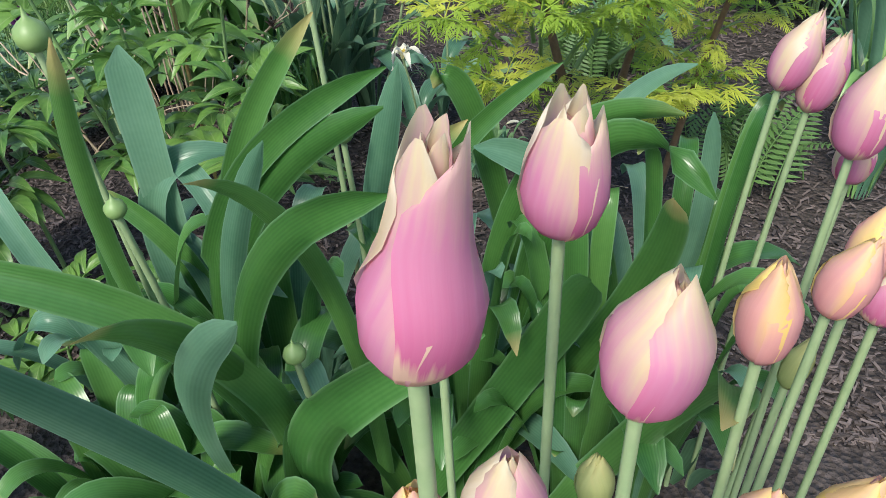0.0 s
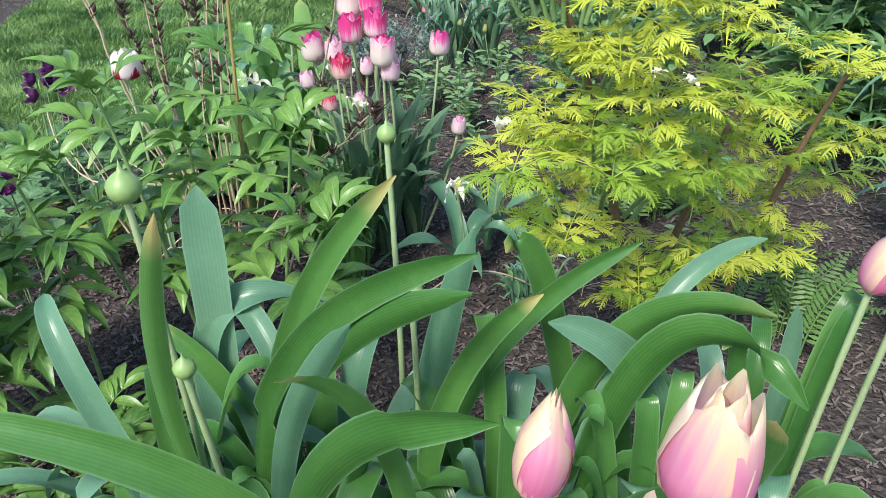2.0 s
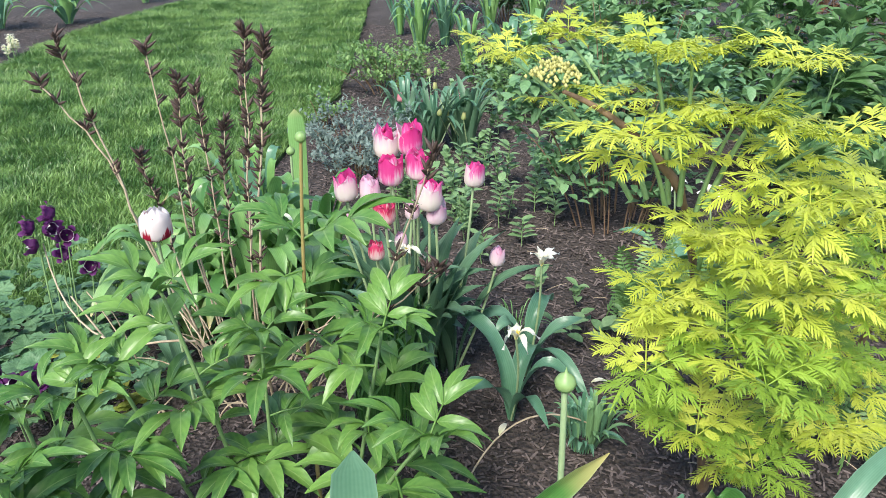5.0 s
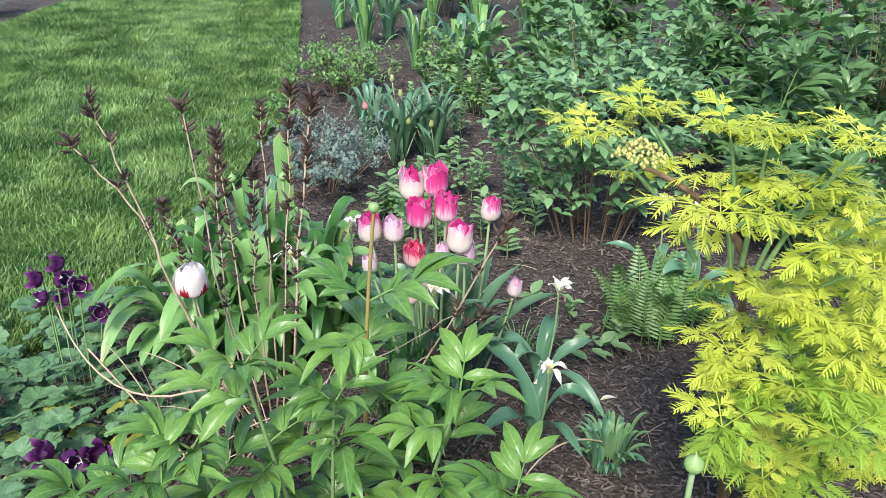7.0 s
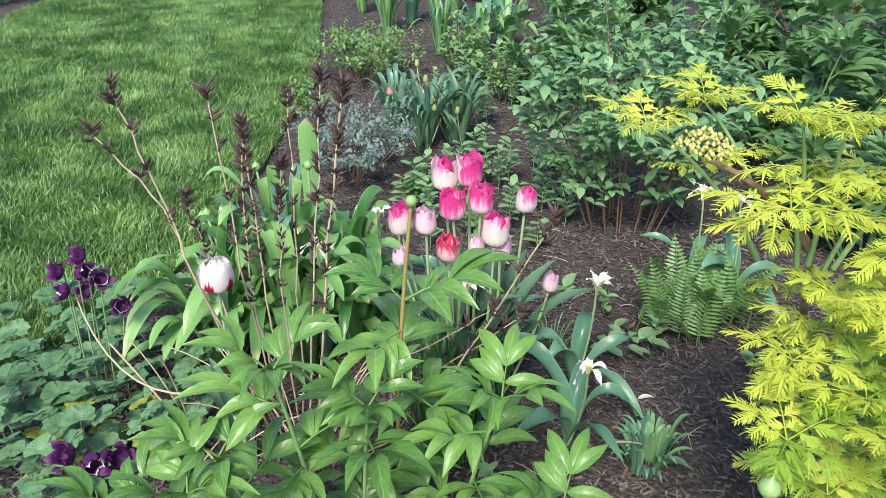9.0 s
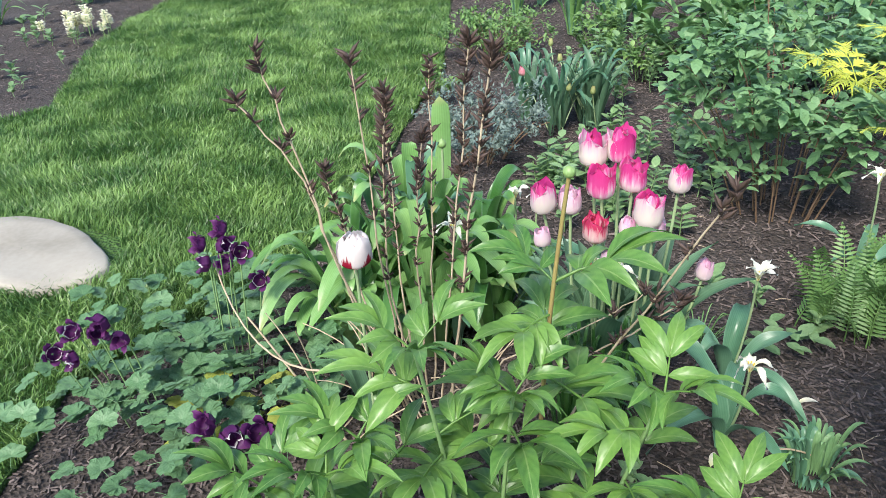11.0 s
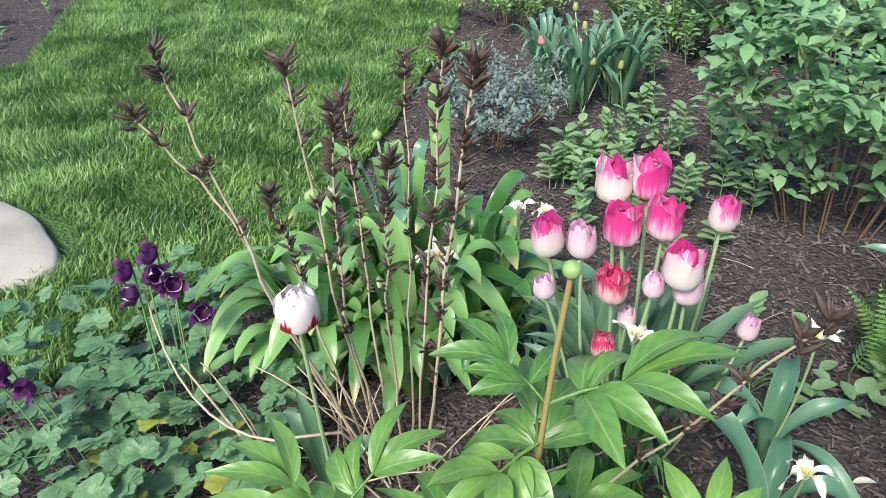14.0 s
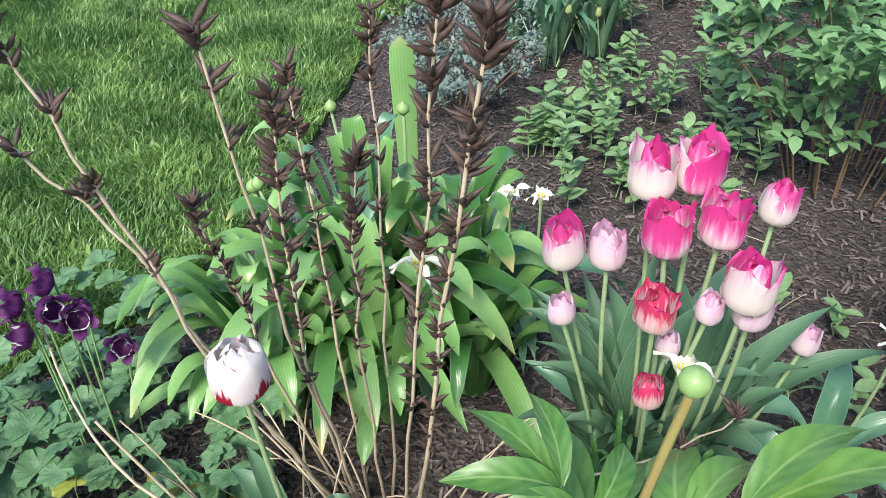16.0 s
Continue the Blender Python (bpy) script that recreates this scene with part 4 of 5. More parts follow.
ebase = (0.36, 1.84, 0)
elder_shoot(ebase, (0.16, 1.62, 0.76), 3, 0.12, 1, 0.008, False)
elder_shoot(ebase, (0.46, 1.72, 0.60), 3, 0.12, 2, 0.007, False)
elder_shoot((0.52, 1.88, 0), (0.60, 1.70, 0.66), 4, 0.13, 3, 0.006)
elder_shoot((0.16, 1.62, 0.76), (-0.02, 1.6, 0.905), 0, 0.1, 4, 0.0055, False)
for k, (b, tp, pr, sz) in enumerate((
        ((0.144, 1.619, 0.740), (0.091, 1.600, 0.956), 1, 0.1),
        ((0.158, 1.613, 0.740), (0.138, 1.580, 0.953), 1, 0.09),
        ((0.191, 1.605, 0.740), (0.258, 1.550, 0.953), 1, 0.105),
        ((0.116, 1.635, 0.740), (-0.012, 1.660, 0.960), 1, 0.09),
        ((0.093, 1.630, 0.740), (-0.093, 1.640, 0.938), 1, 0.085),
        ((0.149, 1.613, 0.698), (0.078, 1.550, 0.858), 1, 0.12),
        ((0.182, 1.619, 0.709), (0.205, 1.580, 0.869), 1, 0.115),
        ((0.211, 1.603, 0.707), (0.306, 1.520, 0.867), 2, 0.12),
        ((0.220, 1.613, 0.632), (0.288, 1.500, 0.792), 2, 0.125),
        ((0.247, 1.621, 0.621), (0.377, 1.520, 0.781), 2, 0.12),
        ((0.206, 1.643, 0.555), (0.186, 1.550, 0.715), 2, 0.12),
        ((0.222, 1.630, 0.551), (0.241, 1.500, 0.711), 2, 0.12),
        ((0.213, 1.667, 0.454), (0.143, 1.560, 0.614), 2, 0.11),
        ((0.248, 1.640, 0.504), (0.300, 1.500, 0.664), 2, 0.12))):
    elder_shoot(b, tp, pr, sz, 30 + k, 0.003)
for k, (b, tp, pr, sz) in enumerate((
        ((0.233, 1.646, 0.449), (0.210, 1.480, 0.609), 2, 0.12),
        ((0.246, 1.628, 0.425), (0.241, 1.400, 0.585), 1, 0.12),
        ((0.214, 1.651, 0.396), (0.105, 1.460, 0.556), 2, 0.115),
        ((0.257, 1.673, 0.292), (0.188, 1.460, 0.452), 2, 0.115),
        ((0.289, 1.661, 0.403), (0.380, 1.500, 0.563), 2, 0.12),
        ((0.337, 1.722, 0.218), (0.425, 1.580, 0.378), 3, 0.12),
        ((0.277, 1.640, 0.502), (0.405, 1.500, 0.662), 2, 0.12),
        ((0.320, 1.727, 0.154), (0.320, 1.550, 0.314), 2, 0.11),
        ((0.314, 1.737, 0.508), (0.541, 1.850, 0.668), 1, 0.12),
        ((0.338, 1.741, 0.421), (0.568, 1.800, 0.581), 2, 0.12),
        ((0.371, 1.738, 0.370), (0.648, 1.750, 0.530), 2, 0.12),
        ((0.391, 1.788, 0.261), (0.647, 1.850, 0.421), 2, 0.12),
        ((0.394, 1.803, 0.151), (0.584, 1.820, 0.311), 2, 0.11),
        ((0.312, 1.739, 0.362), (0.432, 1.750, 0.522), 2, 0.12),
        ((0.306, 1.735, 0.449), (0.470, 1.800, 0.609), 2, 0.12))):
    elder_shoot(b, tp, pr, sz, 60 + k, 0.003, meshes=EL2 + EL)
g = Geo()
for k in range(130):
    a, e = rnd.uniform(0, 6.28), rnd.random() ** 0.5
    blob(g, (-0.035 + 0.036 * e * math.cos(a), 1.59 + 0.036 * e * math.sin(a), 0.925 + 0.02 * (1 - e * e) + rnd.uniform(-0.006, 0.006)), 0.0032, k=5, prof=[(-1, 0.1), (0, 1), (1, 0.1)])
part("flower_head", g, CORYMB, elder, "flat cluster of unopened greenish yellow buds")

# ---- peony ----
PL = [compound_leaf(PEONY, "peony", k) for k in range(5)]
peony = thing("peony", (-0.48, 1.6, 0), "peony plant with glossy light green divided leaves", "peony")
leafy_stem(peony, (-0.43, 1.72, 0), (-0.402, 1.69, 0.80), 7, PL, 0.18, 1, 0.45, STEM_RED, 0.0042, stop=0.86, crown=0, tilt=0.2)
for k, (b, tp, n_l) in enumerate((((-0.54, 1.66), (-0.60, 1.56, 0.60), 5), ((-0.5, 1.66), (-0.47, 1.60, 0.50), 5), ((-0.36, 1.64), (-0.27, 1.57, 0.54), 5), ((-0.36, 1.6), (-0.19, 1.46, 0.43), 4),
                                 ((-0.58, 1.6), (-0.68, 1.52, 0.48), 4))):
    leafy_stem(peony, (*b, 0), tp, n_l, PL, 0.185, 10 + k, 0.38, STEM, 0.004, tilt=0.15, stop=0.9, crown=3, rise=0.42)
g = Geo()
blob(g, (-0.402, 1.69, 0.805), 0.009, k=10)
part("bud", g, POD, peony, "round green flower bud")
peony2 = thing("peony", (-0.72, 1.45, 0), "peony plant with broad mid-green divided leaves", "peony")
for k, (b, tp, n_l) in enumerate((((-0.70, 1.52), (-0.71, 1.46, 0.47), 5), ((-0.74, 1.46), (-0.76, 1.34, 0.42), 4), ((-0.76, 1.5), (-0.80, 1.46, 0.44), 5), ((-0.76, 1.4), (-0.76, 1.22, 0.34), 4), ((-0.8, 1.46), (-0.86, 1.32, 0.36), 4), ((-0.8, 1.36), (-0.78, 1.28, 0.46), 4), ((-0.86, 1.3), (-0.86, 1.2, 0.40), 4))):
    leafy_stem(peony2, (*b, 0), tp, n_l, PL, 0.18, 40 + k, 0.3, STEM, 0.004, tilt=0.15, stop=0.9, crown=3, rise=0.42)

peony3 = thing("peony", (-0.48, 1.3, 0), "low young peony shoots with light green divided leaves", "peony")
for k, (x, y, h) in enumerate(((-0.56, 1.34, 0.12), (-0.42, 1.36, 0.13), (-0.5, 1.22, 0.12), (-0.34, 1.26, 0.12), (-0.62, 1.2, 0.12))):
    leafy_stem(peony3, (x, y, 0), (x, y, h), 4, PL, 0.16, 80 + k, 0.5, STEM, 0.003, tilt=0.12, stop=0.95, crown=0)

# ---- rose and white tulips ----
RT = "rose and white tulips"
RL = "rose pink and white tulip with broad grey-green leaves"
for k, (x, y, z, m, s, op) in enumerate((
        (-0.335, 2.17, 0.605, ROSE, 1.12, 0.75), (-0.285, 2.17, 0.615, ROSE, 1.1, 0.75), (-0.375, 2.17, 0.50, PALEROSE, 0.95, 0.4), (-0.43, 2.17, 0.50, ROSE, 1.1, 0.5),
        (-0.32, 2.12, 0.56, ROSE, 1.1, 0.6), (-0.262, 2.12, 0.575, ROSE, 1.05, 0.7), (-0.43, 2.12, 0.45, PALEROSE, 0.7, 0.3), (-0.146, 2.275, 0.50, ROSE, 1.0, 0.45),
        (-0.235, 2.07, 0.525, ROSE, 1.15, 0.6), (-0.33, 2.07, 0.49, REDROSE, 0.95, 0.8), (-0.222, 2.08, 0.49, PALEROSE, 0.9, 0.6), (-0.272, 2.07, 0.505, PALEROSE, 0.65, 0.3),
        (-0.085, 2.21, 0.325, PALEROSE, 0.75, 0.35), (-0.34, 2.0, 0.44, REDROSE, 0.7, 0.3), (-0.30, 2.1, 0.42, PALEROSE, 0.6, 0.2))):
    bx, by = -0.27 + (x + 0.27) * 0.45, 2.2 + (y - 2.2) * 0.4
    tulip((bx, by, 0), (x, y, z), m, 0.067 * s, 0.0248 * s, op, 0.05, ((x + 0.27) * 0.5, (y - 2.2) * 0.4, 1), 5, RL, RT, bend=rnd.uniform(-0.03, 0.03), leaf_len=0.40, stem_r=0.0032, wide=1.25, prof=[0.1, 0.55, 0.9, 1, 0.95, 0.74 + 0.3 * op, 0.52 + 0.62 * op], leaf_w=1.3, ruffle=0.09)

# ---- single white tulip with red flames ----
tulip((-0.785, 2.0, 0), (-0.772, 1.93, 0.508), FLAMED, 0.068, 0.029, 0.75, 0.0, (0.02, 0, 1), 3, "white double tulip with dark red flames at its base", leaf_len=0.3, stem_r=0.0032, wide=1.0, prof=[0.1, 0.72, 1.0, 1.02, 1.0, 0.9, 0.6], petals=9, ruffle=0.06)

# ---- cream spider tulips, going over ----


def spidery(base, head, label, n=6, droop=0.5, size=0.043):
    base, head = V(*base), V(*head)
    t = thing("lily_tulip", base, label, "tulip", "cream spidery tulips")
    g = Geo()
    tube(g, bez(base, (base + head) / 2 + V(0.02, 0, 0), head, 8), 0.0028, 6)
    part("stem", g, STEM_PALE, t)
    fl = new("flower")
    fl.parent = t
    for k in range(n):
        a = 6.283 * k / n + rnd.uniform(-0.3, 0.3)
        d = V(math.cos(a), math.sin(a), 0)
        g = Geo()
        ribbon(g, head, head + d * size * 0.3 + V(0, 0, size * 0.9), head + d * size * rnd.uniform(0.6, 1.2) + V(0, 0, size * (0.9 - droop * rnd.uniform(0.1, 2.2))), 0.0075, "lance", 0.5, 9, wave=0.5)
        part("petal", g, WHITE, fl, origin=base)
    for k in range(5):
        g = Geo()
        a = 1.25 * k
        tube(g, [head, head + V(0.006 * math.cos(a), 0.006 * math.sin(a), 0.02)], 0.0014, 5)
        part("stamen", g, CREAM_STAMEN, fl, origin=base)
    for k in range(5):
        a = 1.257 * k + rnd.uniform(-0.4, 0.4)
        d = V(math.cos(a), math.sin(a), 0)
        g = Geo()
        ribbon(g, base, base + d * 0.05 + V(0, 0, rnd.uniform(0.16, 0.3)), base + d * rnd.uniform(0.13, 0.24) + V(0, 0, rnd.uniform(0.03, 0.2)), rnd.uniform(0.016, 0.026), "lance", 0.5, 14, wave=0.38, cross=7, phase=a)
        part("leaf", g, STRAP_BLUE, t)


spidery((-0.04, 2.04, 0), (-0.045, 1.93, 0.30), "cream spidery tulip losing its petals", droop=0.9)
spidery((0.0, 2.22, 0), (0.02, 2.18, 0.345), "cream tulip with wilted closed petals", droop=0.1, size=0.04)
spidery((0.55, 2.62, 0), (0.515, 2.6, 0.36), "cream tulip among blue-green leaves", droop=0.4)
spidery((0.46, 2.72, 0), (0.43, 2.66, 0.36), "cream tulip among blue-green leaves", droop=0.4)
spidery((-0.30, 2.22, 0), (-0.29, 2.06, 0.42), "cream spidery tulip among the pink ones", droop=0.6, size=0.04)

# ---- dried flower stalks ----


def dried(pts, heads, seed, r=0.0027):
    q = random.Random(seed)
    pts = [V(*p) for p in pts]
    t = thing("dried_stalk", pts[0], "dry straw-brown flower stalk with dark seed capsules", "dried stalk", "dried stalks")
    path = []
    for a, b in zip(pts, pts[1:]):
        path += [a + (b - a) * s for s in np.linspace(0, 1, 5, endpoint=False)]
    path.append(pts[-1])
    path = np.array(path) + np.array([[q.gauss(0, 0.003), q.gauss(0, 0.003), 0] for _ in path])
    g = Geo()
    tube(g, path, [r * 1.1, r * 0.5], 6)
    part("stem", g, STRAW, t)
    seg = np.linspace(0, 1, len(path))
    heads = int(heads * 1.4)
    for k in range(heads):
        s = 1 - (1 - 0.42) * min(1, max(0, (k / heads) ** 1.5 + (q.uniform(-0.03, 0.03) if k else 0)))
        p = np.array([np.interp(s, seg, path[:, j]) for j in range(3)])
        g = Geo()
        for m in range(14 if k == 0 else q.randint(6, 10)):
            a = q.uniform(0, 6.28)
            d = unit(V(math.cos(a), math.sin(a), q.uniform(0.4, 1.6)))
            ln = q.uniform(0.010, 0.021) * (0.72 + 0.4 * s)
            blob(g, p + d * ln * 0.6 + V(0, 0, q.uniform(-0.012, 0.012)), ln * 0.5, d, 5, [(-1.2, 0.1), (-0.5, 0.30), (0.1, 0.34), (0.7, 0.2), (1.5, 0.02)])
        tagged(part("seed_head", g, SEED, t), kind="stuff")


dried([(-0.63, 2.08, 0), (-0.585, 1.97, 0.4), (-0.52, 1.93, 0.90)], 15, 1, 0.0036)
dried([(-0.66, 2.1, 0), (-0.60, 1.98, 0.45), (-0.555, 1.95, 0.91)], 11, 2)
dried([(-0.72, 2.12, 0), (-0.74, 2.03, 0.45), (-0.70, 1.98, 0.81)], 10, 3)
dried([(-0.74, 2.14, 0), (-0.75, 2.03, 0.5), (-0.755, 1.98, 0.87)], 4, 4)
dried([(-0.74, 2.12, 0), (-0.82, 1.99, 0.45), (-0.86, 1.96, 0.70), (-0.91, 1.95, 0.89)], 4, 5)
dried([(-0.76, 2.12, 0), (-0.83, 2.0, 0.48), (-0.86, 1.97, 0.66), (-0.95, 1.95, 0.81)], 3, 6)
dried([(-0.69, 2.14, 0), (-0.69, 2.1, 0.38), (-0.66, 2.08, 0.70)], 9, 7)
dried([(-0.78, 2.16, 0), (-0.83, 2.12, 0.4), (-0.86, 2.1, 0.62)], 8, 8)
dried([(-0.68, 2.16, 0), (-0.67, 2.2, 0.42), (-0.655, 2.22, 0.80)], 7, 9)
dried([(-0.72, 2.16, 0), (-0.75, 2.2, 0.4), (-0.755, 2.2, 0.74)], 9, 10)
dried([(-0.58, 2.06, 0), (-0.40, 1.9, 0.30), (-0.20, 1.85, 0.50)], 5, 11)
dried([(-0.45, 1.9, 0), (-0.33, 1.8, 0.40), (-0.20, 1.66, 0.79)], 4, 13)
dried([(-0.62, 2.1, 0), (-0.5, 2.0, 0.25), (-0.33, 1.98, 0.36), (-0.24, 2.0, 0.42)], 2, 12, 0.0022)
for k in range(30):
    a = rnd.uniform(0, 6.28)
    b = V(-0.72 + rnd.uniform(-0.2, 0.2), 2.06 + rnd.uniform(-0.08, 0.08), 0)
    e = b + V(math.cos(a) * rnd.uniform(0.08, 0.35), math.sin(a) * rnd.uniform(0.05, 0.2), rnd.uniform(0.04, 0.36))
    g = Geo()
    tube(g, bez(b, (b + e) / 2 + V(0, 0, 0.08), e, 8), [0.0022, 0.0012], 5)
    solo("dry_twig", g, STRAW, "thin bleached dry stem in the bed", "twig", "bleached dry stems", at=tuple(b))
g = Geo()
tube(g, np.concatenate([bez(V(-1.16, 2.15, 0.38), V(-1.05, 1.98, 0.20), V(-0.86, 1.95, 0.24), 9), bez(V(-0.86, 1.95, 0.24), V(-0.80, 1.96, 0.25), V(-0.76, 2.0, 0.22), 4)[1:]]), [0.0018, 0.003], 6)
tube(g, bez(V(-0.76, 2.0, 0.22), V(-0.73, 2.05, 0.12), V(-0.72, 2.08, 0.0), 6), 0.003, 6)
solo("dry_twig", g, STRAW, "long bleached dry stem bowing over the columbine", "twig", "bleached dry stems", at=(-0.72, 2.08, 0))
g = Geo()
tube(g, bez(V(-0.14, 1.8, 0.02), V(-0.05, 1.9, 0.2), V(0.14, 2.0, 0.03), 12), 0.0022, 5)
solo("dry_twig", g, STRAW, "arched bleached stem over the mulch", "twig", "bleached dry stems", at=(-0.14, 1.8, 0.0))

g = Geo()
tube(g, bez(V(-1.059, 2.050, 0.298), V(-0.974, 2.015, 0.199), V(-0.860, 2.000, 0.0), 9), [0.002, 0.0032], 6)
solo("dry_twig", g, STRAW, "straight bleached dry stem leaning over the columbine", "twig", "bleached dry stems", at=(-0.860, 2.000, 0))

# ---- fountain of strap leaves behind the dried stalks ----
on4 = thing("allium", (-0.76, 2.54, 0), "clump of arching light green strap leaves with round buds", "allium")
radial_straps(on4, (-0.80, 2.48), 34, 0.44, 0.48, 0.021, [STRAP_LIGHT, STRAP_LIGHT, STRAP], 70, 0.4, droop=0.75, over=0.6)
radial_straps(on4, (-0.62, 2.54), 28, 0.40, 0.48, 0.020, [STRAP_LIGHT, STRAP_LIGHT, STRAP], 71, 0.35, droop=0.7, over=0.6)
radial_straps(on4, (-0.95, 2.46), 26, 0.34, 0.44, 0.019, [STRAP_LIGHT, STRAP], 72, 0.35, droop=0.8, over=0.6)
radial_straps(on4, (-0.76, 2.54), 28, 0.20, 0.50, 0.020, [STRAP_LIGHT, STRAP_LIGHT, STRAP_BLUE], 73, 0.2, droop=0.1, over=0.3)
radial_straps(on4, (-0.70, 2.34), 24, 0.30, 0.46, 0.019, [STRAP_LIGHT], 74, 0.3, droop=0.6, over=0.55)
radial_straps(on4, (-0.90, 2.34), 22, 0.28, 0.42, 0.018, [STRAP_LIGHT], 75, 0.3, droop=0.65, over=0.55)
radial_straps(on4, (-0.56, 2.42), 20, 0.30, 0.42, 0.016, [STRAP_LIGHT, STRAP], 76, 0.3, droop=0.6, over=0.55)
strap(on4, (-0.95, 2.5, 0), (-1.10, 2.26, 0.30), 0.010, 0.16, STRAP_LIGHT)
strap(on4, (-0.9, 2.45, 0), (-0.86, 2.2, 0.12), 0.016, 0.42, STRAP_LIGHT)
strap(on4, (-0.75, 2.99, 0), (-0.749, 2.988, 0.48), 0.030, -0.2, STRAP_LIGHT, "round_strap", 0.1, side=(1, 0, 0))
for x, y, z in ((-0.896, 2.886, 0.35), (-0.722, 2.80, 0.39), (-0.98, 2.6, 0.33), (-0.70, 2.56, 0.36), (-1.0, 2.62, 0.31)):
    seed_pod(on4, (-0.78 + (x + 0.78) * 0.7, y - 0.03, 0), (x, y, z), 0.014)
spidery((-0.64, 2.36, 0), (-0.635, 2.29, 0.385), "white narrow-petalled flower with a yellow throat", droop=0.7, size=0.045)
spidery((-0.52, 2.55, 0), (-0.50, 2.51, 0.37), "white narrow-petalled flower above strap leaves", droop=0.5, size=0.04)
spidery((-0.48, 2.56, 0), (-0.445, 2.52, 0.36), "white narrow-petalled flower above strap leaves", droop=0.3, size=0.028)

# ---- columbine ----
col = thing("columbine", (-1.32, 2.2, 0), "columbine with rounded blue-green leaves and dark purple flowers", "columbine")
CL = [compound_leaf(COLUMBINE, "columbine", k) for k in range(4)]
CY = [compound_leaf(YELLOWING, "columbine", 20 + k) for k in range(2)]
for k in range(280):
    x, y = rnd.gauss(-1.24, 0.18), rnd.gauss(2.12, 0.2)
    x, y = max(-1.56, min(-0.90, x)), max(1.6, min(2.5, y))
    h = rnd.uniform(0.07, 0.20)
    a = rnd.uniform(0, 6.28)
    put_leaf(col, rnd.choice(CL), (x, y, h), V(math.cos(a), math.sin(a), rnd.uniform(0.0, 0.5)), (0, 0, 1), rnd.uniform(0.05, 0.08))
straw = thing("strawberry_plant", (-1.06, 2.03, 0), "low plant with yellowing rounded leaves", "plant")
for k in range(26):
    a = rnd.uniform(0, 6.28)
    put_leaf(straw, rnd.choice(CY), (-1.06 + rnd.gauss(0, 0.07), 2.03 + rnd.gauss(0, 0.05), rnd.uniform(0.03, 0.1)), V(math.cos(a), math.sin(a), rnd.uniform(0.0, 0.4)), (0, 0, 1), rnd.uniform(0.06, 0.085))


def columbine_flower(at, base, rim):
    at, base = V(*at), V(*base)
    g = Geo()
    tube(g, bez(base, (base + at) / 2 + V(0, 0, 0.05), at, 8), 0.0018, 5)
    part("stem", g, STEM, col)
    fl = new("flower")
    fl.parent = col
    tilt = unit(V(rnd.gauss(0, 0.6), -0.6, rnd.uniform(-0.2, 0.8)))
    for k in range(10):
        g = Geo()
        petal(g, at, tilt, k * 0.6283, 0.028 if k % 2 else 0.034, 0.016, 0.9, 0.0, 1.0 if k % 2 else 1.25, 0.55, 6, 3, k, 0.5 if k % 2 == 0 else 0.0)
        part("petal", g, PURPLE_WHITE if (k % 2 and rim) else PURPLE, fl, origin=parent_place(col))


for k, (x, y, z) in enumerate(((-1.13, 2.13, 0.43), (-1.17, 2.15, 0.42), (-1.09, 2.14, 0.41), (-1.12, 2.16, 0.45), (-1.15, 2.12, 0.39), (-1.36, 1.96, 0.32), (-1.41, 1.97, 0.30), (-1.33, 1.97, 0.34), (-1.45, 1.93, 0.27), (-1.31, 1.98, 0.29), (-1.40, 1.94, 0.26),
                              (-0.96, 1.64, 0.37), (-0.92, 1.61, 0.39), (-0.87, 1.62, 0.38), (-1.08, 2.2, 0.3), (-1.2, 2.3, 0.28))):
    columbine_flower((x, y, z), (x * 0.8 - 1.25 * 0.2, y * 0.8 + 2.16 * 0.2, 0.02), k % 2 == 0)

# ---- middle and far bed ----
leaf_cloud("silver_shrub", (-0.68, 3.66), 0.32, 0.27, 4200, 0.022, SILVER, "low mounded shrub with fine silver-grey leaves", "shrub", 1, "lance", 26, up=0.9, wide=0.22)
FT2 = "salmon tulips in the far clump"
for k in range(20):
    x, y = -0.36 + rnd.gauss(0, 0.10), 4.05 + rnd.gauss(0, 0.09)
    if k < 7:
        hx, hy, hz = [(-0.52, 4.08, 0.215), (-0.24, 4.1, 0.22), (-0.325, 3.87, 0.21), (-0.4, 4.25, 0.3), (-0.3, 4.0, 0.17), (-0.22, 3.95, 0.17), (-0.36, 4.1, 0.27)][k]
        tulip((x, y, 0), (hx, hy, hz), SALMON if k < 2 else GREENBUD, 0.045 if k < 2 else 0.04, 0.02 if k < 2 else 0.012, 0.5, 0, ((hx + 0.36) * 0.4, 0, 1), 4, "small tulip with narrow upright grey-green leaves", FT2, leaf_len=0.32, stem_r=0.0025)
fl_leaves = thing("tulip_clump", (-0.36, 4.05, 0), "dense clump of upright grey-green tulip leaves", "tulip")
radial_straps(fl_leaves, (-0.36, 4.06), 34, 0.28, 0.36, 0.014, [STRAP_BLUE, TULIP_LEAF], 90, 0.25, "lance", 0.35)
radial_straps(fl_leaves, (-0.5, 4.1), 20, 0.22, 0.34, 0.013, [STRAP_BLUE, TULIP_LEAF], 91, 0.25, "lance", 0.35)
radial_straps(fl_leaves, (-0.22, 4.05), 20, 0.22, 0.34, 0.013, [STRAP_BLUE, TULIP_LEAF], 92, 0.25, "lance", 0.35)
leaf_cloud("green_shrub", (-0.72, 5.1), 0.40, 0.27, 2600, 0.03, LOWGREEN, "low spreading bright green shrub", "shrub", 2, "lance", 22, up=0.8, wide=0.25)
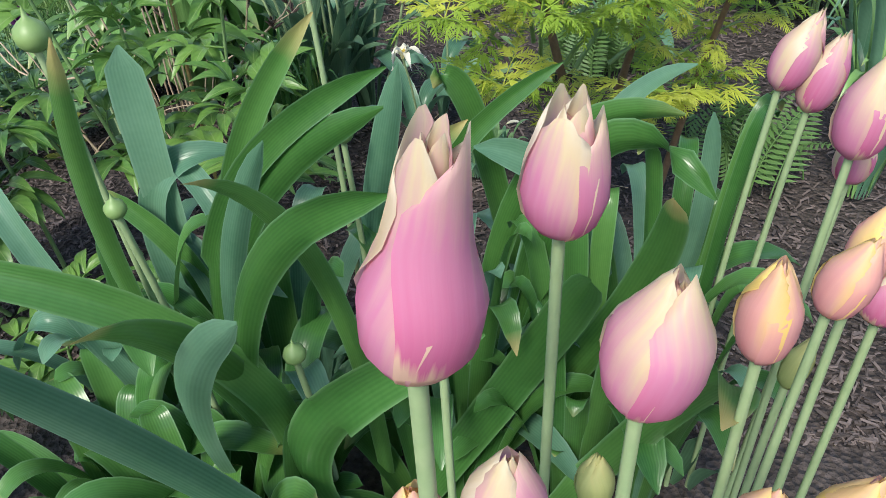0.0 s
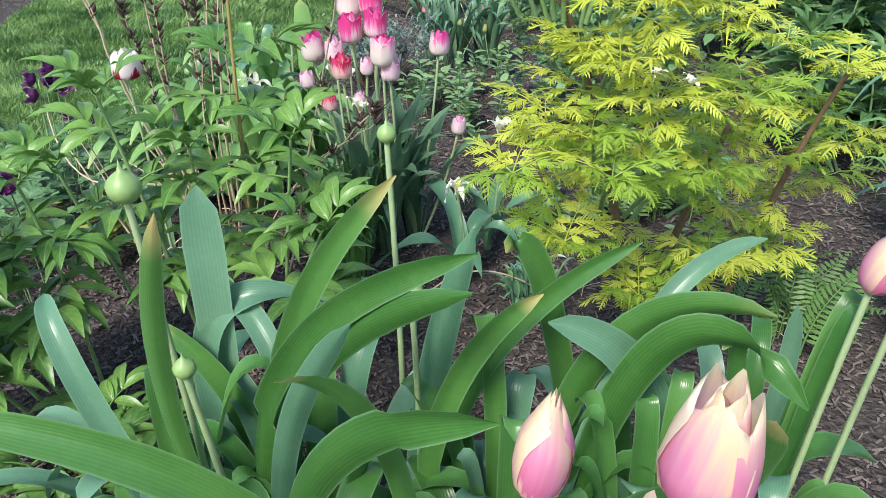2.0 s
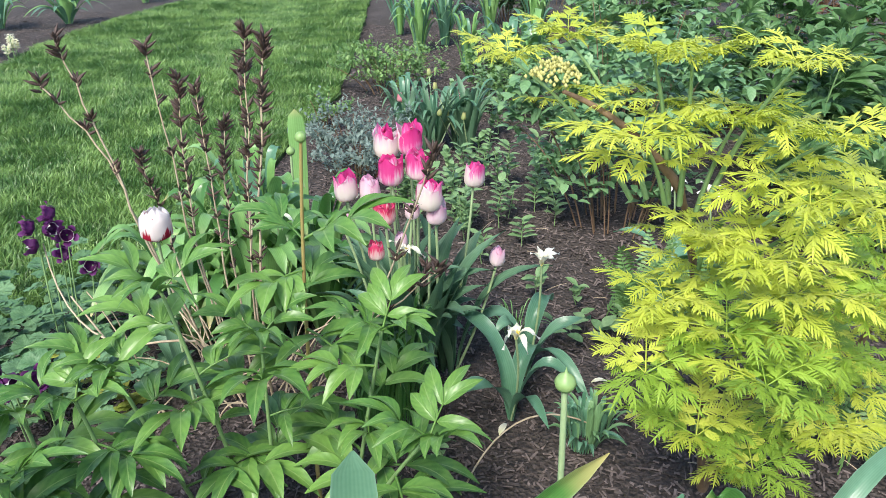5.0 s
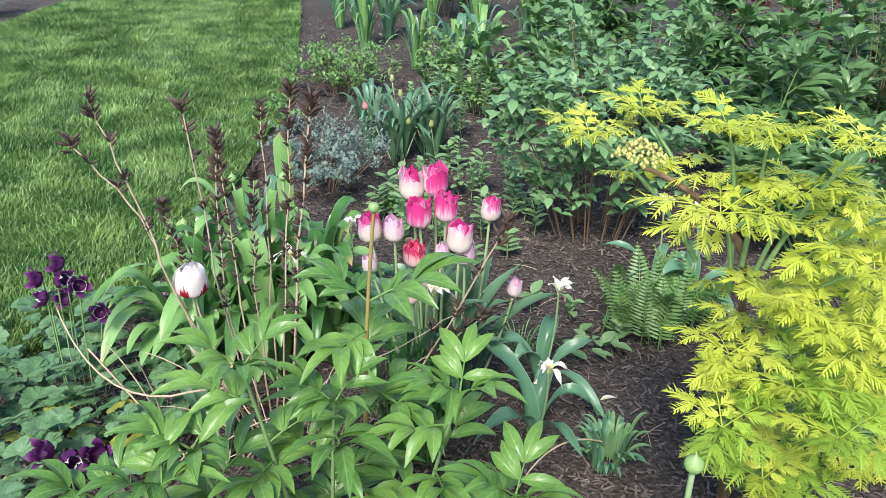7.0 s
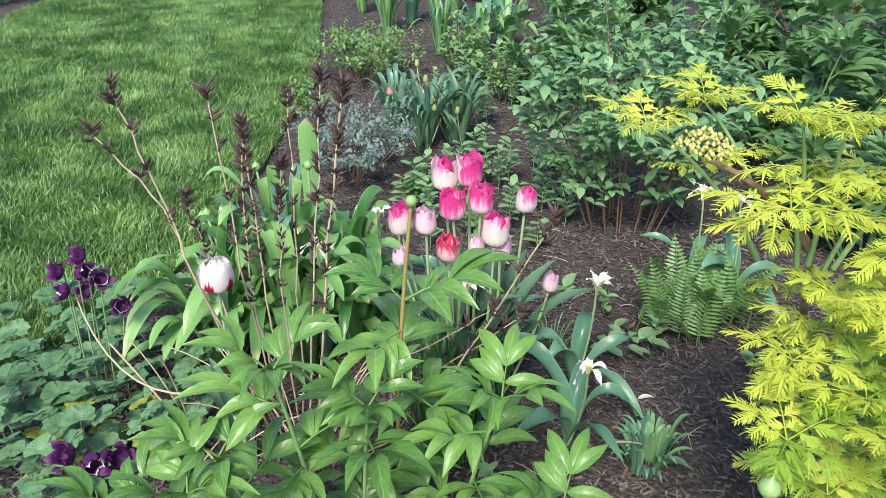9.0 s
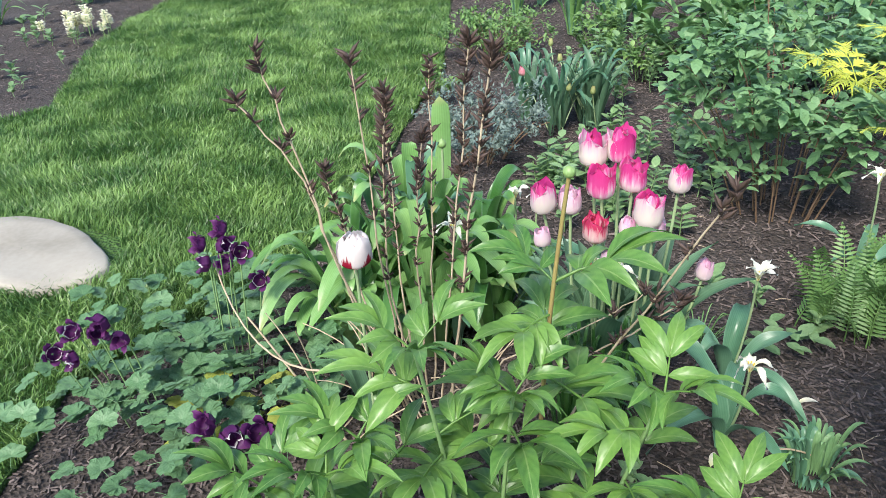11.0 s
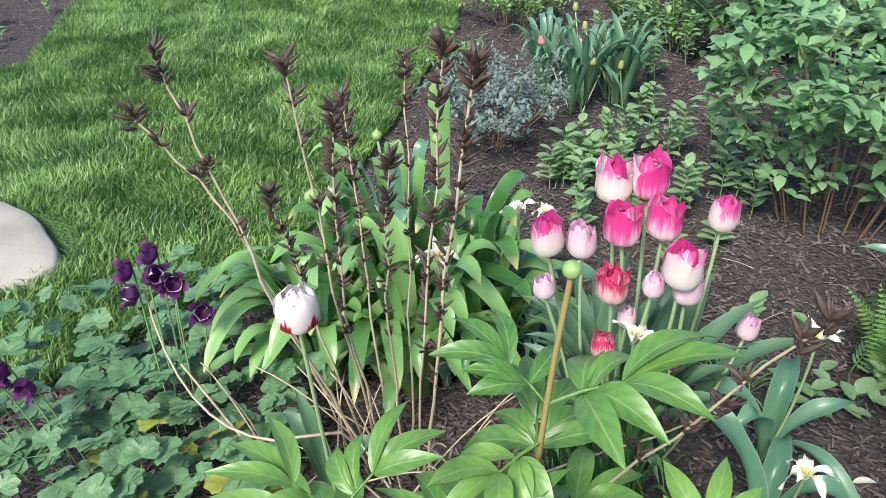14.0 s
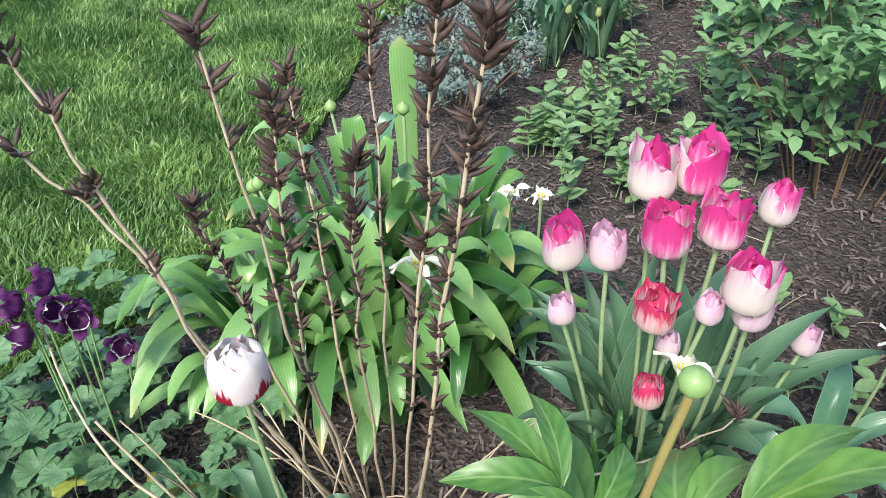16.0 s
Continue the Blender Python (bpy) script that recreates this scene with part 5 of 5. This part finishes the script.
leaf_cloud("green_shrub", (-0.95, 4.35), 0.16, 0.18, 500, 0.03, LOWGREEN, "small leafy green plant beside the lawn edge", "shrub", 12, "lance", 10, up=0.8, wide=0.25)
leaf_cloud("weigela_shrub", (0.38, 3.22), 0.46, 0.84, 2600, 0.052, SHRUB, "upright shrub with oval green leaves on brown stems", "shrub", 3, "oval", 30, up=0.2, wide=0.30, stem_r=0.0032, low=3)
fern = thing("fern", (0.40, 2.52, 0), "feathery bright green fern", "fern")
FR = [compound_leaf(FERN, "fern", k) for k in range(3)]
for k in range(46):
    a = rnd.uniform(0, 6.28)
    put_leaf(fern, rnd.choice(FR), (0.40 + rnd.gauss(0, 0.08), 2.52 + rnd.gauss(0, 0.05), 0), V(math.cos(a), math.sin(a), rnd.uniform(0.7, 2.6)), (0, 0, 1), rnd.uniform(0.17, 0.26), "frond")
fern2 = thing("fern", (0.72, 1.95, 0), "feathery fern under the golden shrub", "fern")
for k in range(16):
    a = rnd.uniform(0, 6.28)
    put_leaf(fern2, rnd.choice(FR), (0.72 + rnd.gauss(0, 0.06), 1.95 + rnd.gauss(0, 0.05), 0), V(math.cos(a), math.sin(a), rnd.uniform(0.6, 1.8)), (0, 0, 1), rnd.uniform(0.18, 0.32), "frond")
OV = [compound_leaf(SHOOT, "oval", k) for k in range(3)]


def seedling(x, y, h, seed, size=0.058):
    q = random.Random(seed)
    h = h * 1.25
    t = thing("seedling", (x, y, 0), "young leafy shoot rising from the mulch", "seedling", "young shoots in the mulch")
    g = Geo()
    tube(g, [V(x, y, 0), V(x + q.gauss(0, 0.008), y, h * 0.5), V(x + q.gauss(0, 0.015), y, h)], 0.0018, 5)
    part("stem", g, STEM, t)
    for k in range(max(3, int(h / 0.02))):
        a = q.uniform(0, 3.14)
        for e in (0, math.pi):
            z = h * (0.15 + 0.85 * (k + 1) / max(3, int(h / 0.02)))
            put_leaf(t, q.choice(OV), (x, y, z), V(math.cos(a + e), math.sin(a + e), q.uniform(0.1, 0.7)), (0, 0, 1), size * q.uniform(0.6, 1.1))


for k, (x, y, h) in enumerate(((-0.41, 3.36, 0.14), (-0.24, 3.25, 0.16), (-0.36, 3.5, 0.12), (-0.22, 3.55, 0.14), (-0.02, 3.58, 0.14), (0.11, 3.74, 0.13), (0.17, 3.76, 0.1), (-0.32, 3.4, 0.1), (0.08, 3.3, 0.12), (0.02, 3.0, 0.08), (-0.12, 2.85, 0.09),
                              (-0.05, 4.3, 0.16), (0.1, 4.5, 0.18), (-0.15, 4.7, 0.2), (0.05, 4.9, 0.2), (0.2, 4.2, 0.15), (-0.3, 4.6, 0.15), (0.0, 5.1, 0.22), (-0.1, 3.85, 0.12), (-0.45, 3.3, 0.11), (-0.18, 3.1, 0.09), (0.05, 2.65, 0.05))):
    seedling(x, y, h, 200 + k)
    if y > 3:
        seedling(x + rnd.gauss(0, 0.06), y + rnd.gauss(0, 0.06), h * 0.8, 240 + k)
for k in range(14):
    seedling(rnd.uniform(-0.45, 0.15), rnd.uniform(2.95, 3.7), rnd.uniform(0.08, 0.15), 700 + k, 0.052)
for k, (x, y) in enumerate(((0.28, 2.46), (0.17, 2.6), (-0.24, 1.9), (-0.21, 1.86), (0.62, 2.2), (0.5, 2.3))):
    seedling(x, y, 0.05, 300 + k, 0.045)
tuft = thing("weed", (0.13, 1.95, 0), "spiky low green plant in the mulch", "plant")
radial_straps(tuft, (0.12, 1.96), 34, 0.11, 0.11, 0.0075, [STRAP_BLUE, SHRUB], 120, 0.3, "lance", 0.3, 0.2)
radial_straps(tuft, (0.15, 2.0), 22, 0.09, 0.13, 0.0065, [STRAP_BLUE, SHRUB], 124, 0.3, "lance", 0.2, 0.2)
low_leaves = thing("violet_plant", (0.2, 2.4, 0), "small clump of heart-shaped green leaves in the mulch", "plant")
for k in range(16):
    a = rnd.uniform(0, 6.28)
    put_leaf(low_leaves, OV[k % 3], (0.2 + rnd.gauss(0, 0.05), 2.4 + rnd.gauss(0, 0.03), rnd.uniform(0.02, 0.06)), V(math.cos(a), math.sin(a), rnd.uniform(-0.1, 0.5)), (0, 0, 1), rnd.uniform(0.04, 0.065))
tuft2 = thing("weed", (-0.02, 2.42, 0), "tuft of fine grass in the mulch", "plant")
radial_straps(tuft2, (-0.02, 2.42), 30, 0.14, 0.10, 0.002, [STRAP_LIGHT], 121, 0.3, "lance", 0.6)
gr = thing("garlic_chives", (-0.36, 1.98, 0), "clump of thin upright dark green leaves", "plant")
radial_straps(gr, (-0.36, 1.98), 60, 0.14, 0.34, 0.005, [STRAP], 122, 0.1, "lance", 0.2)
radial_straps(gr, (-0.30, 2.0), 40, 0.12, 0.32, 0.005, [STRAP], 123, 0.1, "lance", 0.2)

IRIS = "clumps of sword leaves at the back of the bed"


def iris(x, y, h, n, seed, w=0.016, reach=0.3, droop=0.2):
    t = thing("iris", (x, y, 0), "clump of upright blue-green sword-shaped leaves", "iris", IRIS)
    radial_straps(t, (x, y), n, reach, h, w, [STRAP_BLUE, STRAP_LIGHT], seed, 0.2, "lance", droop)


iris(-0.62, 6.25, 0.5, 30, 130)
iris(-0.45, 6.6, 0.5, 26, 131)
iris(-0.85, 7.0, 0.45, 20, 132)
iris(0.02, 5.6, 0.45, 22, 133, 0.03, 0.42, 0.6)
iris(0.18, 5.75, 0.45, 18, 134, 0.028, 0.4, 0.6)
iris(0.95, 1.9, 0.5, 24, 135)
iris(1.1, 2.4, 0.5, 24, 136)
iris(0.6, 6.2, 0.5, 22, 137)
DB = [compound_leaf(PEONY_DARK, "broad", k) for k in range(3)]
DPE = [compound_leaf(PEONY_DARK, "peony", 50 + k) for k in range(3)]


def bush(x, y, h, r, n, seed, meshes, size, label, name="peony"):
    q = random.Random(seed)
    t = thing(name, (x, y, 0), label, "plant", "dark leafy plants at the back")
    for k in range(n):
        a = q.uniform(0, 6.28)
        e = q.random() ** 0.6
        leafy_stem(t, (x + 0.3 * r * e * math.cos(a), y + 0.3 * r * e * math.sin(a), 0), (x + r * e * math.cos(a), y + r * e * math.sin(a), h * q.uniform(0.65, 1.05) * (1 - 0.3 * e)), 6, meshes, size, seed * 50 + k, 0.25, STEM, 0.004)


BL = "leafy perennial with dark green divided leaves"
bush(1.25, 3.7, 0.62, 0.42, 13, 1, DPE, 0.23, BL)
bush(1.75, 4.1, 0.72, 0.45, 13, 2, DB, 0.22, BL)
bush(0.95, 4.5, 0.60, 0.42, 12, 3, DPE, 0.22, BL)
bush(1.5, 5.0, 0.70, 0.5, 13, 4, DPE, 0.24, BL)
bush(2.3, 4.9, 0.8, 0.5, 12, 5, DB, 0.24, BL)
bush(0.55, 5.2, 0.5, 0.4, 11, 6, DB, 0.19, BL)
bush(1.0, 5.9, 0.7, 0.5, 12, 7, DPE, 0.24, BL)
bush(1.15, 2.95, 0.46, 0.34, 11, 8, DPE, 0.2, BL)
bush(0.45, 4.6, 0.42, 0.36, 9, 9, DPE, 0.19, BL)
bush(2.0, 3.0, 0.55, 0.4, 9, 10, DPE, 0.22, BL)
iris(-0.25, 5.7, 0.42, 26, 150, 0.016, 0.3, 0.3)
iris(0.25, 6.6, 0.5, 26, 151, 0.018, 0.3, 0.3)
iris(-0.1, 7.0, 0.5, 22, 152, 0.018, 0.3, 0.3)
leaf_cloud("green_shrub", (0.08, 4.75), 0.24, 0.26, 500, 0.04, LOWGREEN, "young leafy plants with bright green leaves", "plant", 31, "oval", 14, up=0.5, stem_mat=STEM)
leaf_cloud("green_shrub", (-0.1, 5.2), 0.26, 0.28, 500, 0.04, LOWGREEN, "young leafy plants with bright green leaves", "plant", 32, "oval", 14, up=0.5, stem_mat=STEM)
leaf_cloud("conifer_shrub", (1.92, 3.98), 0.42, 0.75, 3000, 0.03, DEEP, "dense dark green conifer bush", "shrub", 4, "lance", 24, up=0.6, wide=0.2)
# the russet leafy mass is made up, in place of brown fence wood
leaf_cloud("russet_stand_in", (2.25, 5.6), 0.7, 1.0, 1600, 0.05, RUSSET, "russet brown leafy mass standing in for fence wood", "shrub", 5, "oval", 20, up=0.4)
for k, (x, y, r_, h) in enumerate(((0.1, 7.6, 0.6, 0.6), (1.2, 7.3, 0.8, 0.9), (2.4, 7.0, 0.9, 1.1), (3.3, 5.6, 0.8, 1.1), (3.0, 4.2, 0.7, 0.9), (-0.6, 8.2, 0.5, 0.5), (0.6, 9.0, 1.0, 1.2), (2.2, 9.2, 1.2, 1.5), (-0.8, 10.5, 0.8, 0.9))):
    leaf_cloud("green_shrub", (x, y), r_, h, 1500, 0.07, SHRUB if k % 2 else DEEP, "leafy green shrub closing the back of the garden", "shrub", 20 + k, "oval", 20, up=0.4, group="shrubs at the back")

# ---- bed across the lawn ----


def white_spike(x, y, h, seed):
    q = random.Random(seed)
    t = thing("white_flower_spike", (x, y, 0), "plant with spikes of small white flowers", "flower", "white flower spikes")
    g = Geo()
    tube(g, [V(x, y, 0), V(x, y, h)], 0.003, 5)
    part("stem", g, STEM, t)
    g = Geo()
    for k in range(60):
        z = h * q.uniform(0.45, 1.02)
        a = q.uniform(0, 6.28)
        d = unit(V(math.cos(a), math.sin(a), 0.3))
        p = V(x, y, z) + d * 0.012
        ribbon(g, p, p + d * 0.012 + V(0, 0, 0.006), p + d * 0.024, 0.010, "oval", 0.3, 4, None, 0, 0, 3)
    part("flower", g, WHITE, t)


for k in range(16):
    white_spike(-3.66 + rnd.gauss(0, 0.1), 5.85 + rnd.gauss(0, 0.12), rnd.uniform(0.1, 0.17), 400 + k)
iris(-3.85, 7.3, 0.36, 26, 140, 0.028, 0.42, 0.7)
iris(-4.3, 7.0, 0.36, 22, 141, 0.028, 0.4, 0.7)
iris(-3.7, 8.6, 0.36, 20, 142, 0.02, 0.35, 0.6)
iris(-4.6, 6.2, 0.3, 18, 143, 0.02, 0.3, 0.6)
for k in range(18):
    seedling(-3.5 - rnd.random() * 0.9, 4.6 + rnd.random() * 2.2, rnd.uniform(0.04, 0.1), 500 + k, 0.07)
for k, (x, y) in enumerate(((-3.35, 4.6), (-3.3, 4.45), (-3.5, 4.75), (-3.6, 4.9), (-3.4, 5.1))):
    seedling(x, y, 0.05, 420 + k, 0.06)

# ---- small things ----
for k, (x, y, a) in enumerate(((0.19, 2.2, 0.1), (-0.06, 2.0, 1.2), (0.36, 1.7, 0.6))):
    g = Geo()
    d = V(math.cos(a), math.sin(a), 0)
    ribbon(g, V(x, y, 0.004) - d * 0.022, V(x, y, 0.018), V(x, y, 0.004) + d * 0.024, 0.008, "lance", 0.3, 8)
    solo("fallen_petal", g, WHITE, "fallen white petal lying on the mulch", "petal", "fallen petals", at=(x, y, 0))

for k in range(22):
    x, y, a = rnd.uniform(-0.2, 0.7), rnd.uniform(1.9, 3.6), rnd.uniform(0, 6.28)
    d = V(math.cos(a), math.sin(a), 0) * rnd.uniform(0.02, 0.06)
    g = Geo()
    tube(g, bez(V(x, y, 0.004) - d, V(x, y, 0.012), V(x, y, 0.004) + d, 5), 0.0011, 4)
    solo("fallen_twig", g, STRAW, "short dry twig lying on the mulch", "twig", "twigs on the mulch", at=(x, y, 0))

build_grass()
build_chips()
